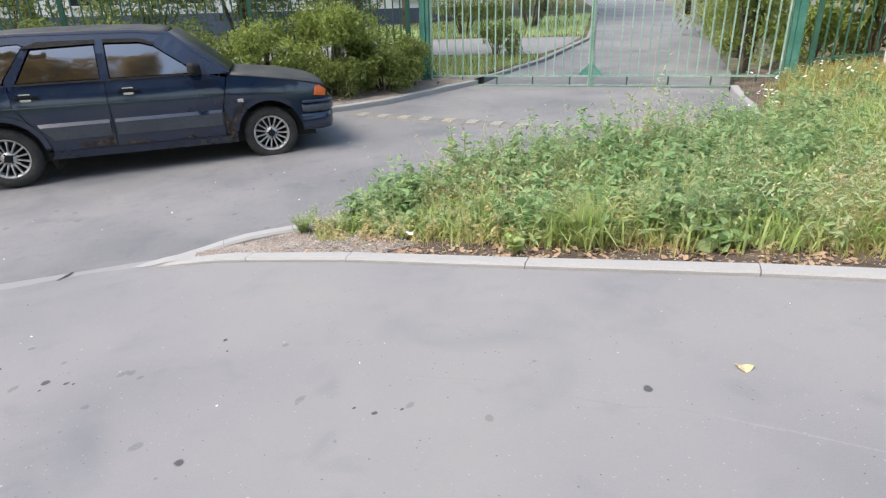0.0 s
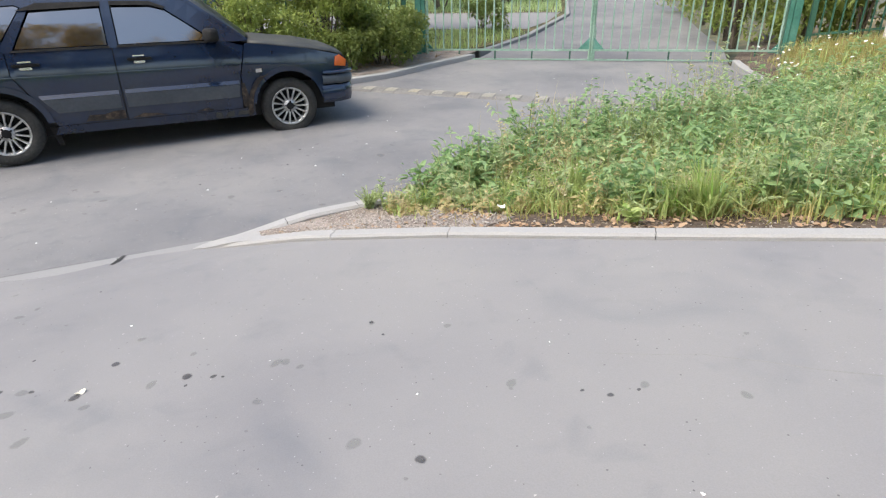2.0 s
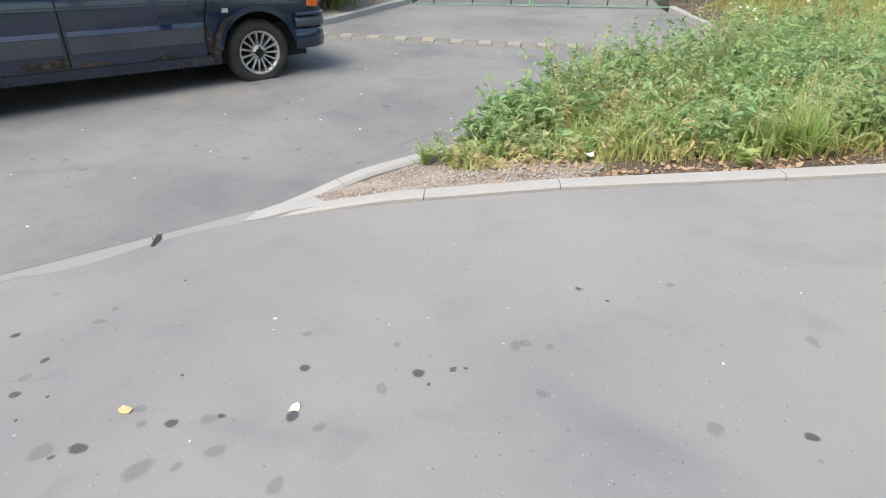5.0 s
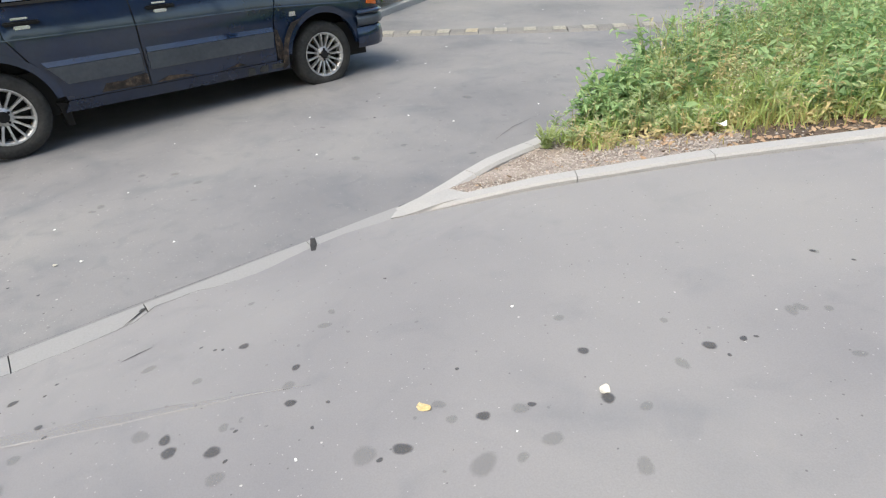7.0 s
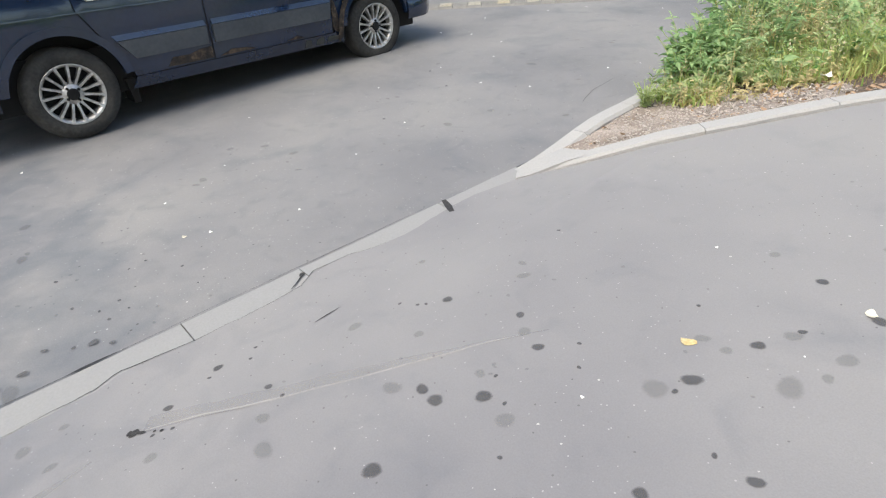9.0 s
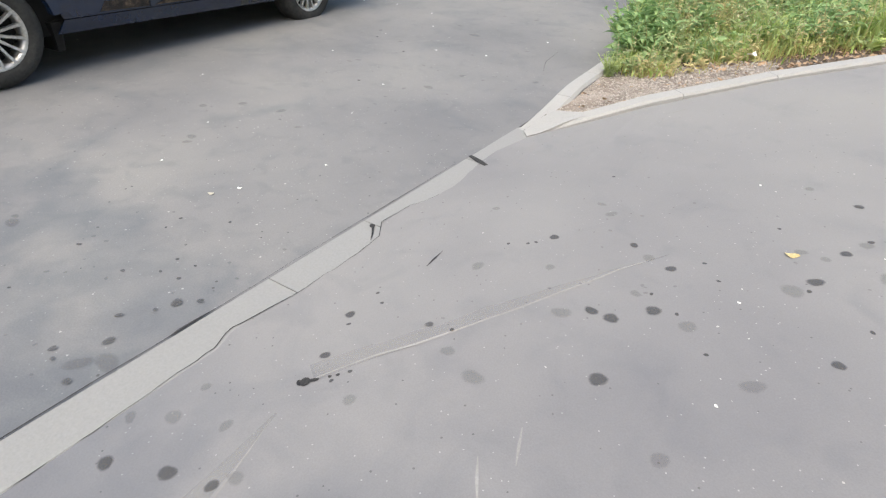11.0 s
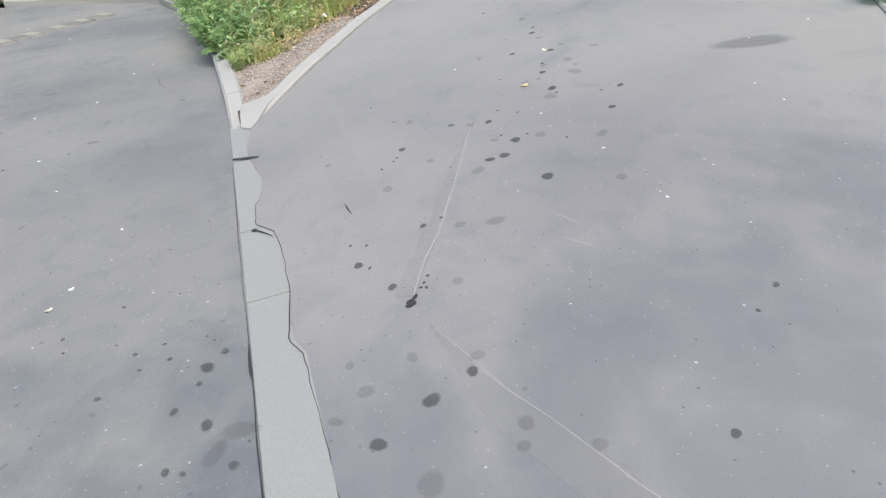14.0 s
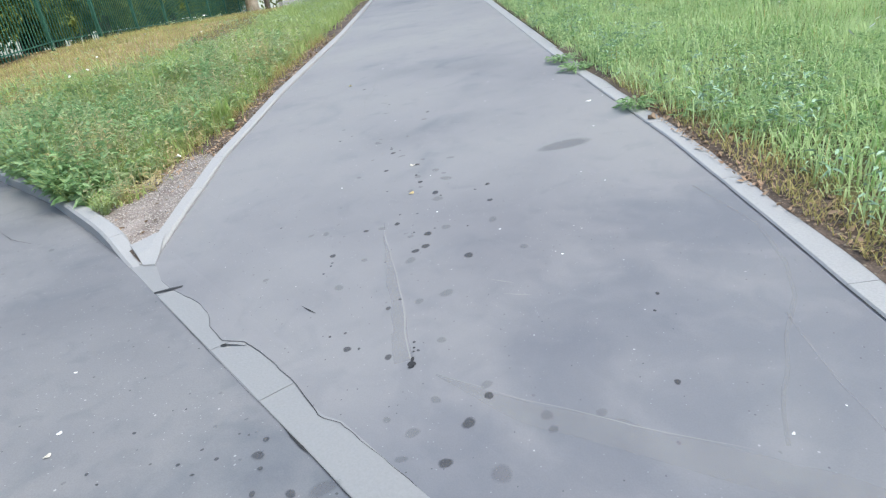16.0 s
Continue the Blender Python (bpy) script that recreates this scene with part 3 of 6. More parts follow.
# ---- speed bump of rubber blocks across the drive ----
RUBBER = varied("bump_rubber", [(0.15, 0.146, 0.14), (0.20, 0.194, 0.183)], 6, 0.8, bump=0.4, fine=(80, 0.3))
YELLOW = varied("worn_yellow", [(0.26, 0.235, 0.17), (0.38, 0.295, 0.15), (0.28, 0.268, 0.225)], 5, 0.7, fine=(40, 0.3), obj=0.6)
BUMP = [(1.55, 8.62), (2.02, 8.12), (2.7, 7.42), (3.5, 6.62), (4.5, 5.78), (4.75, 5.6)]
bump_root = tagged(new("speed_bump"), "low rubber speed bump with worn yellow blocks", "speed bump")
blen = length(BUMP)
nb = 26
for i in range(nb):
    p, u = along(BUMP, blen * (i + 0.5) / nb)
    L = blen / nb - 0.004
    V = []
    prof = [(-0.16, 0.0), (-0.10, 0.022), (-0.04, 0.03), (0.04, 0.03), (0.10, 0.022), (0.16, 0.0)]
    for s in (-L / 2, L / 2):
        for o, h in prof:
            x, y = p[0] + u[0] * s - u[1] * o, p[1] + u[1] * s + u[0] * o
            V.append((x, y, road_z(x, y) + h - 0.002 * (h == 0)))
    F = [(k, k + 1, k + 7, k + 6) for k in range(5)] + [(0, 1, 2, 3, 4, 5), (11, 10, 9, 8, 7, 6)]
    mesh("bump_block", V, F, RUBBER, bump_root)
    if i % 2:
        V2 = []
        for s in (-L * 0.42, L * 0.42):
            for o, h in ((-0.105, 0.0235), (-0.04, 0.033), (0.04, 0.033), (0.09, 0.0265)):
                x, y = p[0] + u[0] * s - u[1] * o, p[1] + u[1] * s + u[0] * o
                V2.append((x, y, road_z(x, y) + h))
        mesh("yellow_block", V2, [(k, k + 1, k + 5, k + 4) for k in range(3)], YELLOW, bump_root)

# ---- parked car ----
PAINT = varied("dark_blue_paint", [(0.005, 0.013, 0.034), (0.008, 0.019, 0.048), (0.014, 0.025, 0.046)], 2.2, 0.15, bump=0.0, fine=(35, 0.08))
p_in = PAINT.node_tree.nodes["Principled BSDF"].inputs
p_in["Specular IOR Level"].default_value, p_in["Coat Weight"].default_value, p_in["Coat Roughness"].default_value = 0.55, 0.4, 0.04
DUSTY = varied("dusty_paint", [(0.030, 0.033, 0.035), (0.046, 0.048, 0.046), (0.068, 0.067, 0.058)], 3.5, 0.6, fine=(60, 0.25))
GREY = varied("grey_moulding", [(0.042, 0.052, 0.066), (0.055, 0.066, 0.082), (0.068, 0.079, 0.094)], 4, 0.36, fine=(40, 0.15))
PLASTIC = varied("black_plastic", [(0.007, 0.007, 0.008), (0.018, 0.018, 0.018)], 8, 0.6, fine=(60, 0.3))
TYRE = varied("tyre", [(0.018, 0.018, 0.018), (0.045, 0.043, 0.04)], 7, 0.85, bump=0.3, bump_scale=60, fine=(50, 0.3))
ALLOY = varied("alloy", [(0.36, 0.355, 0.35), (0.58, 0.57, 0.56)], 12, 0.42, 0.65, fine=(50, 0.25))
CHROME = varied("chrome", [(0.6, 0.6, 0.6), (0.72, 0.72, 0.72)], 20, 0.25, 0.9)
RUST = varied("rust", [(0.012, 0.011, 0.011), (0.032, 0.024, 0.020), (0.11, 0.078, 0.056)], 22, 0.9, bump=0.6, bump_scale=80, fine=(70, 0.4))
AMBER = varied("amber_lens", [(0.55, 0.10, 0.02), (0.7, 0.16, 0.03)], 12, 0.25)
PLASTIC.node_tree.nodes["Principled BSDF"].inputs["Specular IOR Level"].default_value = 0.2
UNDER = mat("underbody", (0.008, 0.008, 0.008), 0.9)
GLASS = varied("tinted_glass", [(0.008, 0.010, 0.013), (0.016, 0.018, 0.02)], 3, 0.05, fine=(20, 0.2))
g_in = GLASS.node_tree.nodes["Principled BSDF"].inputs
g_in["IOR"].default_value, g_in["Coat Weight"].default_value, g_in["Coat Roughness"].default_value = 2.8, 0.4, 0.03
SCREEN = varied("dusty_glass", [(0.02, 0.024, 0.024), (0.04, 0.043, 0.04)], 3, 0.3, fine=(20, 0.2))


def half_width(x, z):
    """Half the car's width at a place along it and a height."""
    crease = 0.748 - 0.009 * x - (0.055 * (x - 2.0) if x > 2.0 else 0.0)
    if z < 0.93:
        w = 0.822 - 0.22 * max(0.0, z - crease) - 0.11 * max(0.0, crease - max(z, 0.58)) - 0.30 * max(0.0, 0.34 - z)
    else:
        w = 0.778 - 0.40 * (z - 0.93) - 0.16 * max(0.0, z - 1.25)
    w -= 0.30 * max(0.0, x - 2.62) ** 2 + 0.9 * max(0.0, x - 2.98) ** 2
    w -= 0.25 * max(0.0, -0.35 - x) ** 2
    return w


car = tagged(new("car"), "dark blue dusty old hatchback with grey side mouldings", "car")
WB, WR = 2.46, 0.285


def arc(cx, cz, r, a0, a1, n=12):
    return [(cx + r * math.cos(radians(a0 + (a1 - a0) * i / n)), cz + r * math.sin(radians(a0 + (a1 - a0) * i / n))) for i in range(n + 1)]


def panel(name, outline, material, sides=(-1, 1), proud=0.0, thick=0.012, step=0.12, parent=None, label=""):
    """A body panel over an outline in length and height, wrapped onto the car's side, with its edges turned in."""
    poly = dense(outline + [outline[0]], step * 0.8)[:-1]
    out = proud if callable(proud) else (lambda z: proud)
    v, f = triangles(poly, step)
    n, k = len(v), len(poly)
    obs = []
    for s in sides:
        V = [(p.x, s * (half_width(p.x, p.y) + out(p.y)), p.y) for p in v]
        V += [(x, s * (half_width(x, z) + out(z)), z) for x, z in poly] + [(x, s * (half_width(x, z) + out(z) - thick), z) for x, z in poly]
        F = [tuple(t) if s < 0 else tuple(t)[::-1] for t in f]
        F += [(n + i, n + (i + 1) % k, n + k + (i + 1) % k, n + k + i) for i in range(k)]
        ob = mesh(name, V, F, material, parent or car, label)
        ob.data.polygons.foreach_set("use_smooth", [i < len(f) for i in range(len(F))])
        obs.append(ob)
    return obs


AR = 0.345
belt = 0.945
# doors, wing and quarter, each with a fine gap to the next
front_door = [(0.965, 0.315), (1.99, 0.315), (2.005, 0.62), (2.075, 0.90), (1.90, belt), (0.965, belt)]
rear_door = [(0.955, 0.315), (0.955, belt), (0.16, belt), (0.165, 0.76), (0.255, 0.60), (0.345, 0.46), (0.40, 0.315)]
fender = [(2.02, 0.27), (2.10, 0.27)] + arc(WB, 0.30, AR + 0.01, 180, 12, 16)[0:] + [(2.86, 0.37), (2.90, 0.55), (3.13, 0.61), (3.11, 0.69), (3.04, 0.755), (2.7, 0.835), (2.3, 0.895), (2.10, 0.92), (2.085, 0.90), (2.015, 0.62)]
quarter = [(0.153, belt), (0.158, 0.76), (0.245, 0.60), (0.33, 0.46)] + arc(0, 0.30, AR + 0.01, 25, 168, 16) + [(-0.45, 0.37), (-0.62, 0.50), (-0.86, 0.50), (-0.86, 0.9), (-0.84, belt)]
for nm, o, lab in (("front_door", front_door, ""), ("rear_door", rear_door, ""), ("front_wing", fender, "front wing with a rusty arch edge"), ("rear_quarter", quarter, "")):
    for ob in panel(nm, o, PAINT, label=lab):
        pass
panel("sill", [(0.36, 0.235), (2.11, 0.225), (2.10, 0.31), (0.40, 0.31)], PAINT, proud=0.004, label="scuffed sill with peeling paint")
for ob_pts in ([(0.985, 0.425), (1.975, 0.425), (1.985, 0.548), (0.985, 0.548)], [(0.43, 0.425), (0.935, 0.425), (0.935, 0.548), (0.335, 0.548)]):
    panel("grey_moulding", ob_pts, GREY, proud=lambda z: 0.012 + 0.16 * (z - 0.425), thick=0.03, step=0.2)
for ob_pts in ([(0.985, 0.551), (1.985, 0.551), (1.99, 0.583), (0.985, 0.583)], [(0.335, 0.551), (0.935, 0.551), (0.935, 0.583), (0.315, 0.583)]):
    panel("moulding_strip", ob_pts, PAINT, proud=lambda z: 0.003 + 0.9 * (0.583 - z), thick=0.03, step=0.2)
# arch lips and mud flaps
for cx, nm in ((WB, "arch_lip"), (0.0, "arch_lip")):
    ring = arc(cx, 0.30, AR + 0.045, 172, 8, 20) + arc(cx, 0.30, AR - 0.005, 8, 172, 20)
    panel(nm, ring, PAINT, proud=0.02, thick=0.05, step=0.1)
for o in (arc(WB, 0.30, AR + 0.03, 185, 118, 10) + arc(WB, 0.30, AR + 0.075, 135, 190, 8),):
    panel("rust_patch", o, RUST, proud=0.022, thick=0.004, step=0.04)
for o in ([(2.0, 0.34), (2.05, 0.30), (2.06, 0.44), (2.035, 0.55), (2.005, 0.57)], [(0.62, 0.33), (0.95, 0.325), (0.95, 0.405), (0.86, 0.40), (0.78, 0.38), (0.66, 0.385)], [(1.0, 0.325), (1.3, 0.325), (1.22, 0.345), (1.1, 0.36)], [(1.55, 0.325), (1.72, 0.325), (1.66, 0.35)]):
    panel("rust_patch", o, RUST, proud=0.003, thick=0.003, step=0.05)
for o in ([(1.72, 0.236), (1.79, 0.236), (1.78, 0.29), (1.73, 0.30)], [(1.82, 0.245), (1.90, 0.24), (1.9, 0.3), (1.84, 0.29)], [(1.93, 0.25), (2.06, 0.25), (2.05, 0.285), (1.95, 0.29)]):
    panel("scuff", o, DUSTY, proud=0.007, thick=0.003, step=0.05)
panel("mud_flap", [(0.36, 0.13), (0.40, 0.13), (0.39, 0.30), (0.33, 0.30)], PLASTIC, proud=-0.02, thick=0.15)
# side crease
panel("body_crease", [(-0.8, 0.752), (2.02, 0.728), (2.02, 0.736), (-0.8, 0.760)], PAINT, proud=0.004, thick=0.008, step=0.3)
panel("body_crease", [(2.03, 0.728), (3.08, 0.672), (3.08, 0.680), (2.03, 0.736)], PAINT, proud=0.004, thick=0.008, step=0.3)
# windows and pillars
panel("front_window", [(1.02, 0.965), (1.80, 0.965), (1.70, 1.04), (1.41, 1.255), (1.32, 1.292), (1.02, 1.302)], GLASS, proud=-0.012, thick=0.004)
panel("rear_window", [(0.235, 0.965), (0.925, 0.965), (0.925, 1.302), (0.50, 1.300), (0.415, 1.275)], GLASS, proud=-0.012, thick=0.004)
panel("quarter_window", [(0.12, 0.965), (0.13, 1.0), (0.33, 1.28), (0.30, 1.295), (-0.12, 1.275), (-0.48, 1.0), (-0.46, 0.965)], GLASS, proud=-0.012, thick=0.004)
frame_o = [(-0.66, belt - 0.005), (2.08, belt - 0.005), (2.12, 0.955), (1.66, 1.30), (1.58, 1.345), (1.3, 1.372), (0.3, 1.378), (-0.25, 1.355), (-0.42, 1.30)]


def ring_panel(name, outer, holes, material, proud, parent=None):
    """A panel with openings."""
    pts, faces, edges = [], [], []
    for loop in [outer] + holes:
        lp = dense(loop + [loop[0]], 0.1)[:-1]
        k = len(pts)
        pts += [Vector(p) for p in lp]
        edges += [(k + i, k + (i + 1) % len(lp)) for i in range(len(lp))]
    v, _, f, *_ = delaunay_2d_cdt(pts, edges, [], 0, 1e-5)
    for s in (-1, 1):
        F = []
        for t in f:
            cx, cz = sum(v[i].x for i in t) / 3, sum(v[i].y for i in t) / 3
            if inside(outer, cx, cz) and not any(inside(h, cx, cz) for h in holes):
                F.append(tuple(t) if s < 0 else tuple(t)[::-1])
        ob = mesh(name, [(p.x, s * (half_width(p.x, p.y) + proud), p.y) for p in v], F, material, parent or car)
        so = ob.modifiers.new("thick", "SOLIDIFY")
        so.thickness, so.offset = 0.02, -1


holes = [[(1.01, 0.955), (1.83, 0.955), (1.71, 1.05), (1.42, 1.265), (1.32, 1.303), (1.01, 1.312)], [(0.215, 0.955), (0.935, 0.955), (0.935, 1.312), (0.49, 1.311), (0.40, 1.285)],
         [(0.135, 0.955), (0.145, 1.0), (0.345, 1.285), (0.30, 1.306), (-0.13, 1.285), (-0.50, 1.0), (-0.48, 0.955)]]
ring_panel("window_frame", frame_o, holes, PAINT, 0.0)
panel("window_seal", [(1.0, 0.942), (1.84, 0.942), (1.83, 0.958), (1.0, 0.958)], PLASTIC, proud=0.012, thick=0.02)
panel("window_seal", [(0.2, 0.942), (0.945, 0.942), (0.945, 0.958), (0.21, 0.958)], PLASTIC, proud=0.012, thick=0.02)
panel("wind_deflector", [(0.30, 1.26), (0.94, 1.282), (0.94, 1.318), (0.46, 1.318)], PLASTIC, proud=0.014, thick=0.01)
panel("wind_deflector", [(1.01, 1.285), (1.33, 1.278), (1.44, 1.245), (1.46, 1.262), (1.33, 1.312), (1.01, 1.32)], PLASTIC, proud=0.014, thick=0.01)
panel("door_gap", [(0.952, 0.31), (0.968, 0.31), (0.968, 1.35), (0.952, 1.35)], PLASTIC, proud=-0.006, thick=0.004)


def skin(name, stations, material, label="", curve=0.02, nseg=8):
    """A crosswise panel (bonnet, roof, screens) lofted along stations of (x, z at the edge, half width, rise at the middle)."""
    V, F = [], []
    for x, z, w, rise in stations:
        for k in range(nseg + 1):
            q = -1 + 2 * k / nseg
            V.append((x + curve * (1 - q * q), w * q, z + rise * (1 - q * q)))
    n = nseg + 1
    F = [(i * n + k, i * n + k + 1, (i + 1) * n + k + 1, (i + 1) * n + k) for i in range(len(stations) - 1) for k in range(nseg)]
    ob = mesh(name, V, F, material, car, label, smooth=True)
    so = ob.modifiers.new("thick", "SOLIDIFY")
    so.thickness, so.offset = 0.015, 0
    return ob


def top(x, z, rise, dw=0.0):
    return (x, z, half_width(x, z) + dw, rise)


skin("bonnet", [top(2.12, 0.922, 0.035), top(2.3, 0.897, 0.045), top(2.7, 0.838, 0.055), top(2.95, 0.79, 0.045), top(3.06, 0.755, 0.03), top(3.10, 0.70, 0.01)], DUSTY, "bonnet dulled by grey dust", 0.06)
skin("windscreen", [(1.60, 1.352, 0.575, 0.045), (1.85, 1.16, 0.655, 0.045), (2.11, 0.955, 0.735, 0.03)], SCREEN, "dusty windscreen", 0.09)
skin("roof", [(-0.42, 1.33, 0.56, 0.03), (-0.2, 1.362, 0.565, 0.045), (0.3, 1.384, 0.572, 0.05), (0.9, 1.388, 0.576, 0.05), (1.3, 1.38, 0.575, 0.05), (1.53, 1.362, 0.575, 0.045), (1.60, 1.35, 0.575, 0.045)], DUSTY, "roof dulled by dust", 0.03)
skin("rear_hatch", [(-0.42, 1.33, 0.56, 0.03), (-0.68, 1.03, 0.68, 0.03), (-0.78, 0.98, 0.73, 0.02), (-0.86, 0.93, 0.745, 0.0), (-0.88, 0.5, 0.76, 0.0)], PAINT, "", -0.03)
skin("scuttle", [(2.05, 0.935, 0.755, 0.02), (2.16, 0.915, 0.765, 0.03)], PLASTIC, "", 0.05)
# the roof's gutter
panel("roof_gutter", [(-0.3, 1.352), (0.3, 1.374), (1.3, 1.368), (1.58, 1.34), (2.11, 0.945), (2.13, 0.955), (1.61, 1.358), (1.3, 1.388), (0.3, 1.394), (-0.3, 1.370)], PAINT, proud=0.006, thick=0.03, step=0.2)


def bumper(name, x0, x1, z0, z1, material, out=0.0, bulge=0.012):
    """A wrap-round bumper: a band from one wheel arch round the end of the car to the other."""
    d = 1 if x1 > x0 else -1
    half = [(x0, 0.822), (x1 - 0.30 * d, 0.822), (x1 - 0.17 * d, 0.805), (x1 - 0.08 * d, 0.745), (x1 - 0.035 * d, 0.64), (x1 - 0.01 * d, 0.45), (x1, 0.2), (x1, 0.0)]
    plan = half + [(x, -y) for x, y in half[-2::-1]]
    V, F = [], []
    prof = [(-0.03, z0), (0.0, z0 + 0.01), (bulge, (z0 * 2 + z1) / 3), (bulge, (z0 + 2 * z1) / 3), (0.0, z1 - 0.006), (-0.03, z1)]
    m = len(prof)
    for i, p in enumerate(plan):
        a, b = plan[max(i - 1, 0)], plan[min(i + 1, len(plan) - 1)]
        L = math.dist(a, b)
        nx, ny = (a[1] - b[1]) / L * d, (b[0] - a[0]) / L * d
        for o, z in prof:
            V.append((p[0] + nx * (o + out), p[1] + ny * (o + out), z))
    for i in range(len(plan) - 1):
        for k in range(m - 1):
            q = i * m + k
            F.append((q, q + m, q + m + 1, q + 1))
    return mesh(name, V, F, material, car, smooth=True)


bumper("front_bumper", 2.805, 3.20, 0.285, 0.47, PAINT)
bumper("front_bumper_strip", 2.812, 3.21, 0.472, 0.565, GREY, 0.004, 0.006)
bumper("front_bumper_edge", 2.82, 3.21, 0.567, 0.61, PAINT, 0.006, 0.01)
bumper("rear_bumper", -0.40, -0.87, 0.27, 0.42, PAINT)
bumper("rear_bumper_strip", -0.40, -0.88, 0.422, 0.515, GREY, 0.004, 0.006)
bumper("rear_bumper_edge", -0.41, -0.88, 0.517, 0.56, PAINT, 0.006, 0.01)
panel("turn_lamp", [(2.96, 0.655), (3.09, 0.635), (3.105, 0.70), (3.03, 0.755), (2.98, 0.74)], AMBER, proud=0.006, thick=0.03, step=0.05, label="amber corner lamp")
mesh("grille", [(3.13, -0.66, 0.60), (3.13, 0.66, 0.60), (3.12, 0.66, 0.73), (3.12, -0.66, 0.73)], [(0, 1, 2, 3)], PLASTIC, car)
panel("side_repeater", [(2.155, 0.645), (2.215, 0.645), (2.212, 0.68), (2.158, 0.68)], CHROME, proud=0.008, thick=0.01, label="pale side repeater lamp")
part("underbody", box_bm((3.5, 1.42, 0.30), pose(1.2, 0, 0.37)), UNDER, car)
part("cabin_floor", box_bm((2.3, 1.3, 0.3), pose(0.7, 0, 0.66)), UNDER, car)
part("engine_block", box_bm((0.85, 1.15, 0.25), pose(2.6, 0, 0.6)), UNDER, car)
for x, nm in ((1.05, "front_seat"), (0.1, "rear_seat")):
    bm = box_bm((0.16, 1.2, 0.6), pose(x, 0, 0.98, 0, -14, 0), 0.04)
    part(nm, bm, PLASTIC, car)
# handles, mirrors, wipers
for s in (-1, 1):
    for hx in (1.14, 0.27):
        y = s * (half_width(hx, 0.845) + 0.012)
        h = part("door_handle", box_bm((0.21, 0.022, 0.026), pose(hx + 0.02, y, 0.838), 0.008), PLASTIC, car, "black handle bar with chrome latch")
        part("latch", box_bm((0.095, 0.016, 0.022), pose(hx + 0.015, y + s * 0.001, 0.812), 0.006), CHROME, h, "chrome latch")
        part("latch_frame", box_bm((0.10, 0.014, 0.012), pose(hx + 0.015, y, 0.866), 0.004), CHROME, h)
    bm = bmesh.new()
    bmesh.ops.create_icosphere(bm, subdivisions=3, radius=1.0)
    for v in bm.verts:
        v.co = Vector(math.copysign(abs(q) ** 0.55, q) * h for q, h in zip(v.co, (0.055, 0.095, 0.062)))
    bm.transform(pose(1.79, s * 0.875, 1.01, 0, 0, -s * 14))
    part("wing_mirror", bm, PLASTIC, car, smooth=True)
    part("mirror_base", box_bm((0.10, 0.06, 0.06), pose(1.80, s * 0.79, 0.975), 0.012), PLASTIC, car)
    V, F = tube([(2.06, s * 0.3 - 0.25, 0.965), (2.12, s * 0.3, 0.985), (2.09, s * 0.3 + 0.3, 1.0)], [0.01, 0.012, 0.007], 6)
    mesh("wiper", V, F, PLASTIC, car)


def lathe(profile, n=40):
    V, F = [], []
    for k in range(n):
        t = 2 * math.pi * k / n
        V += [(r * math.cos(t), y, r * math.sin(t)) for r, y in profile]
    m = len(profile)
    for k in range(n):
        for i in range(m - 1):
            a, b = k * m + i, ((k + 1) % n) * m + i
            F.append((a, a + 1, b + 1, b))
    return V, F


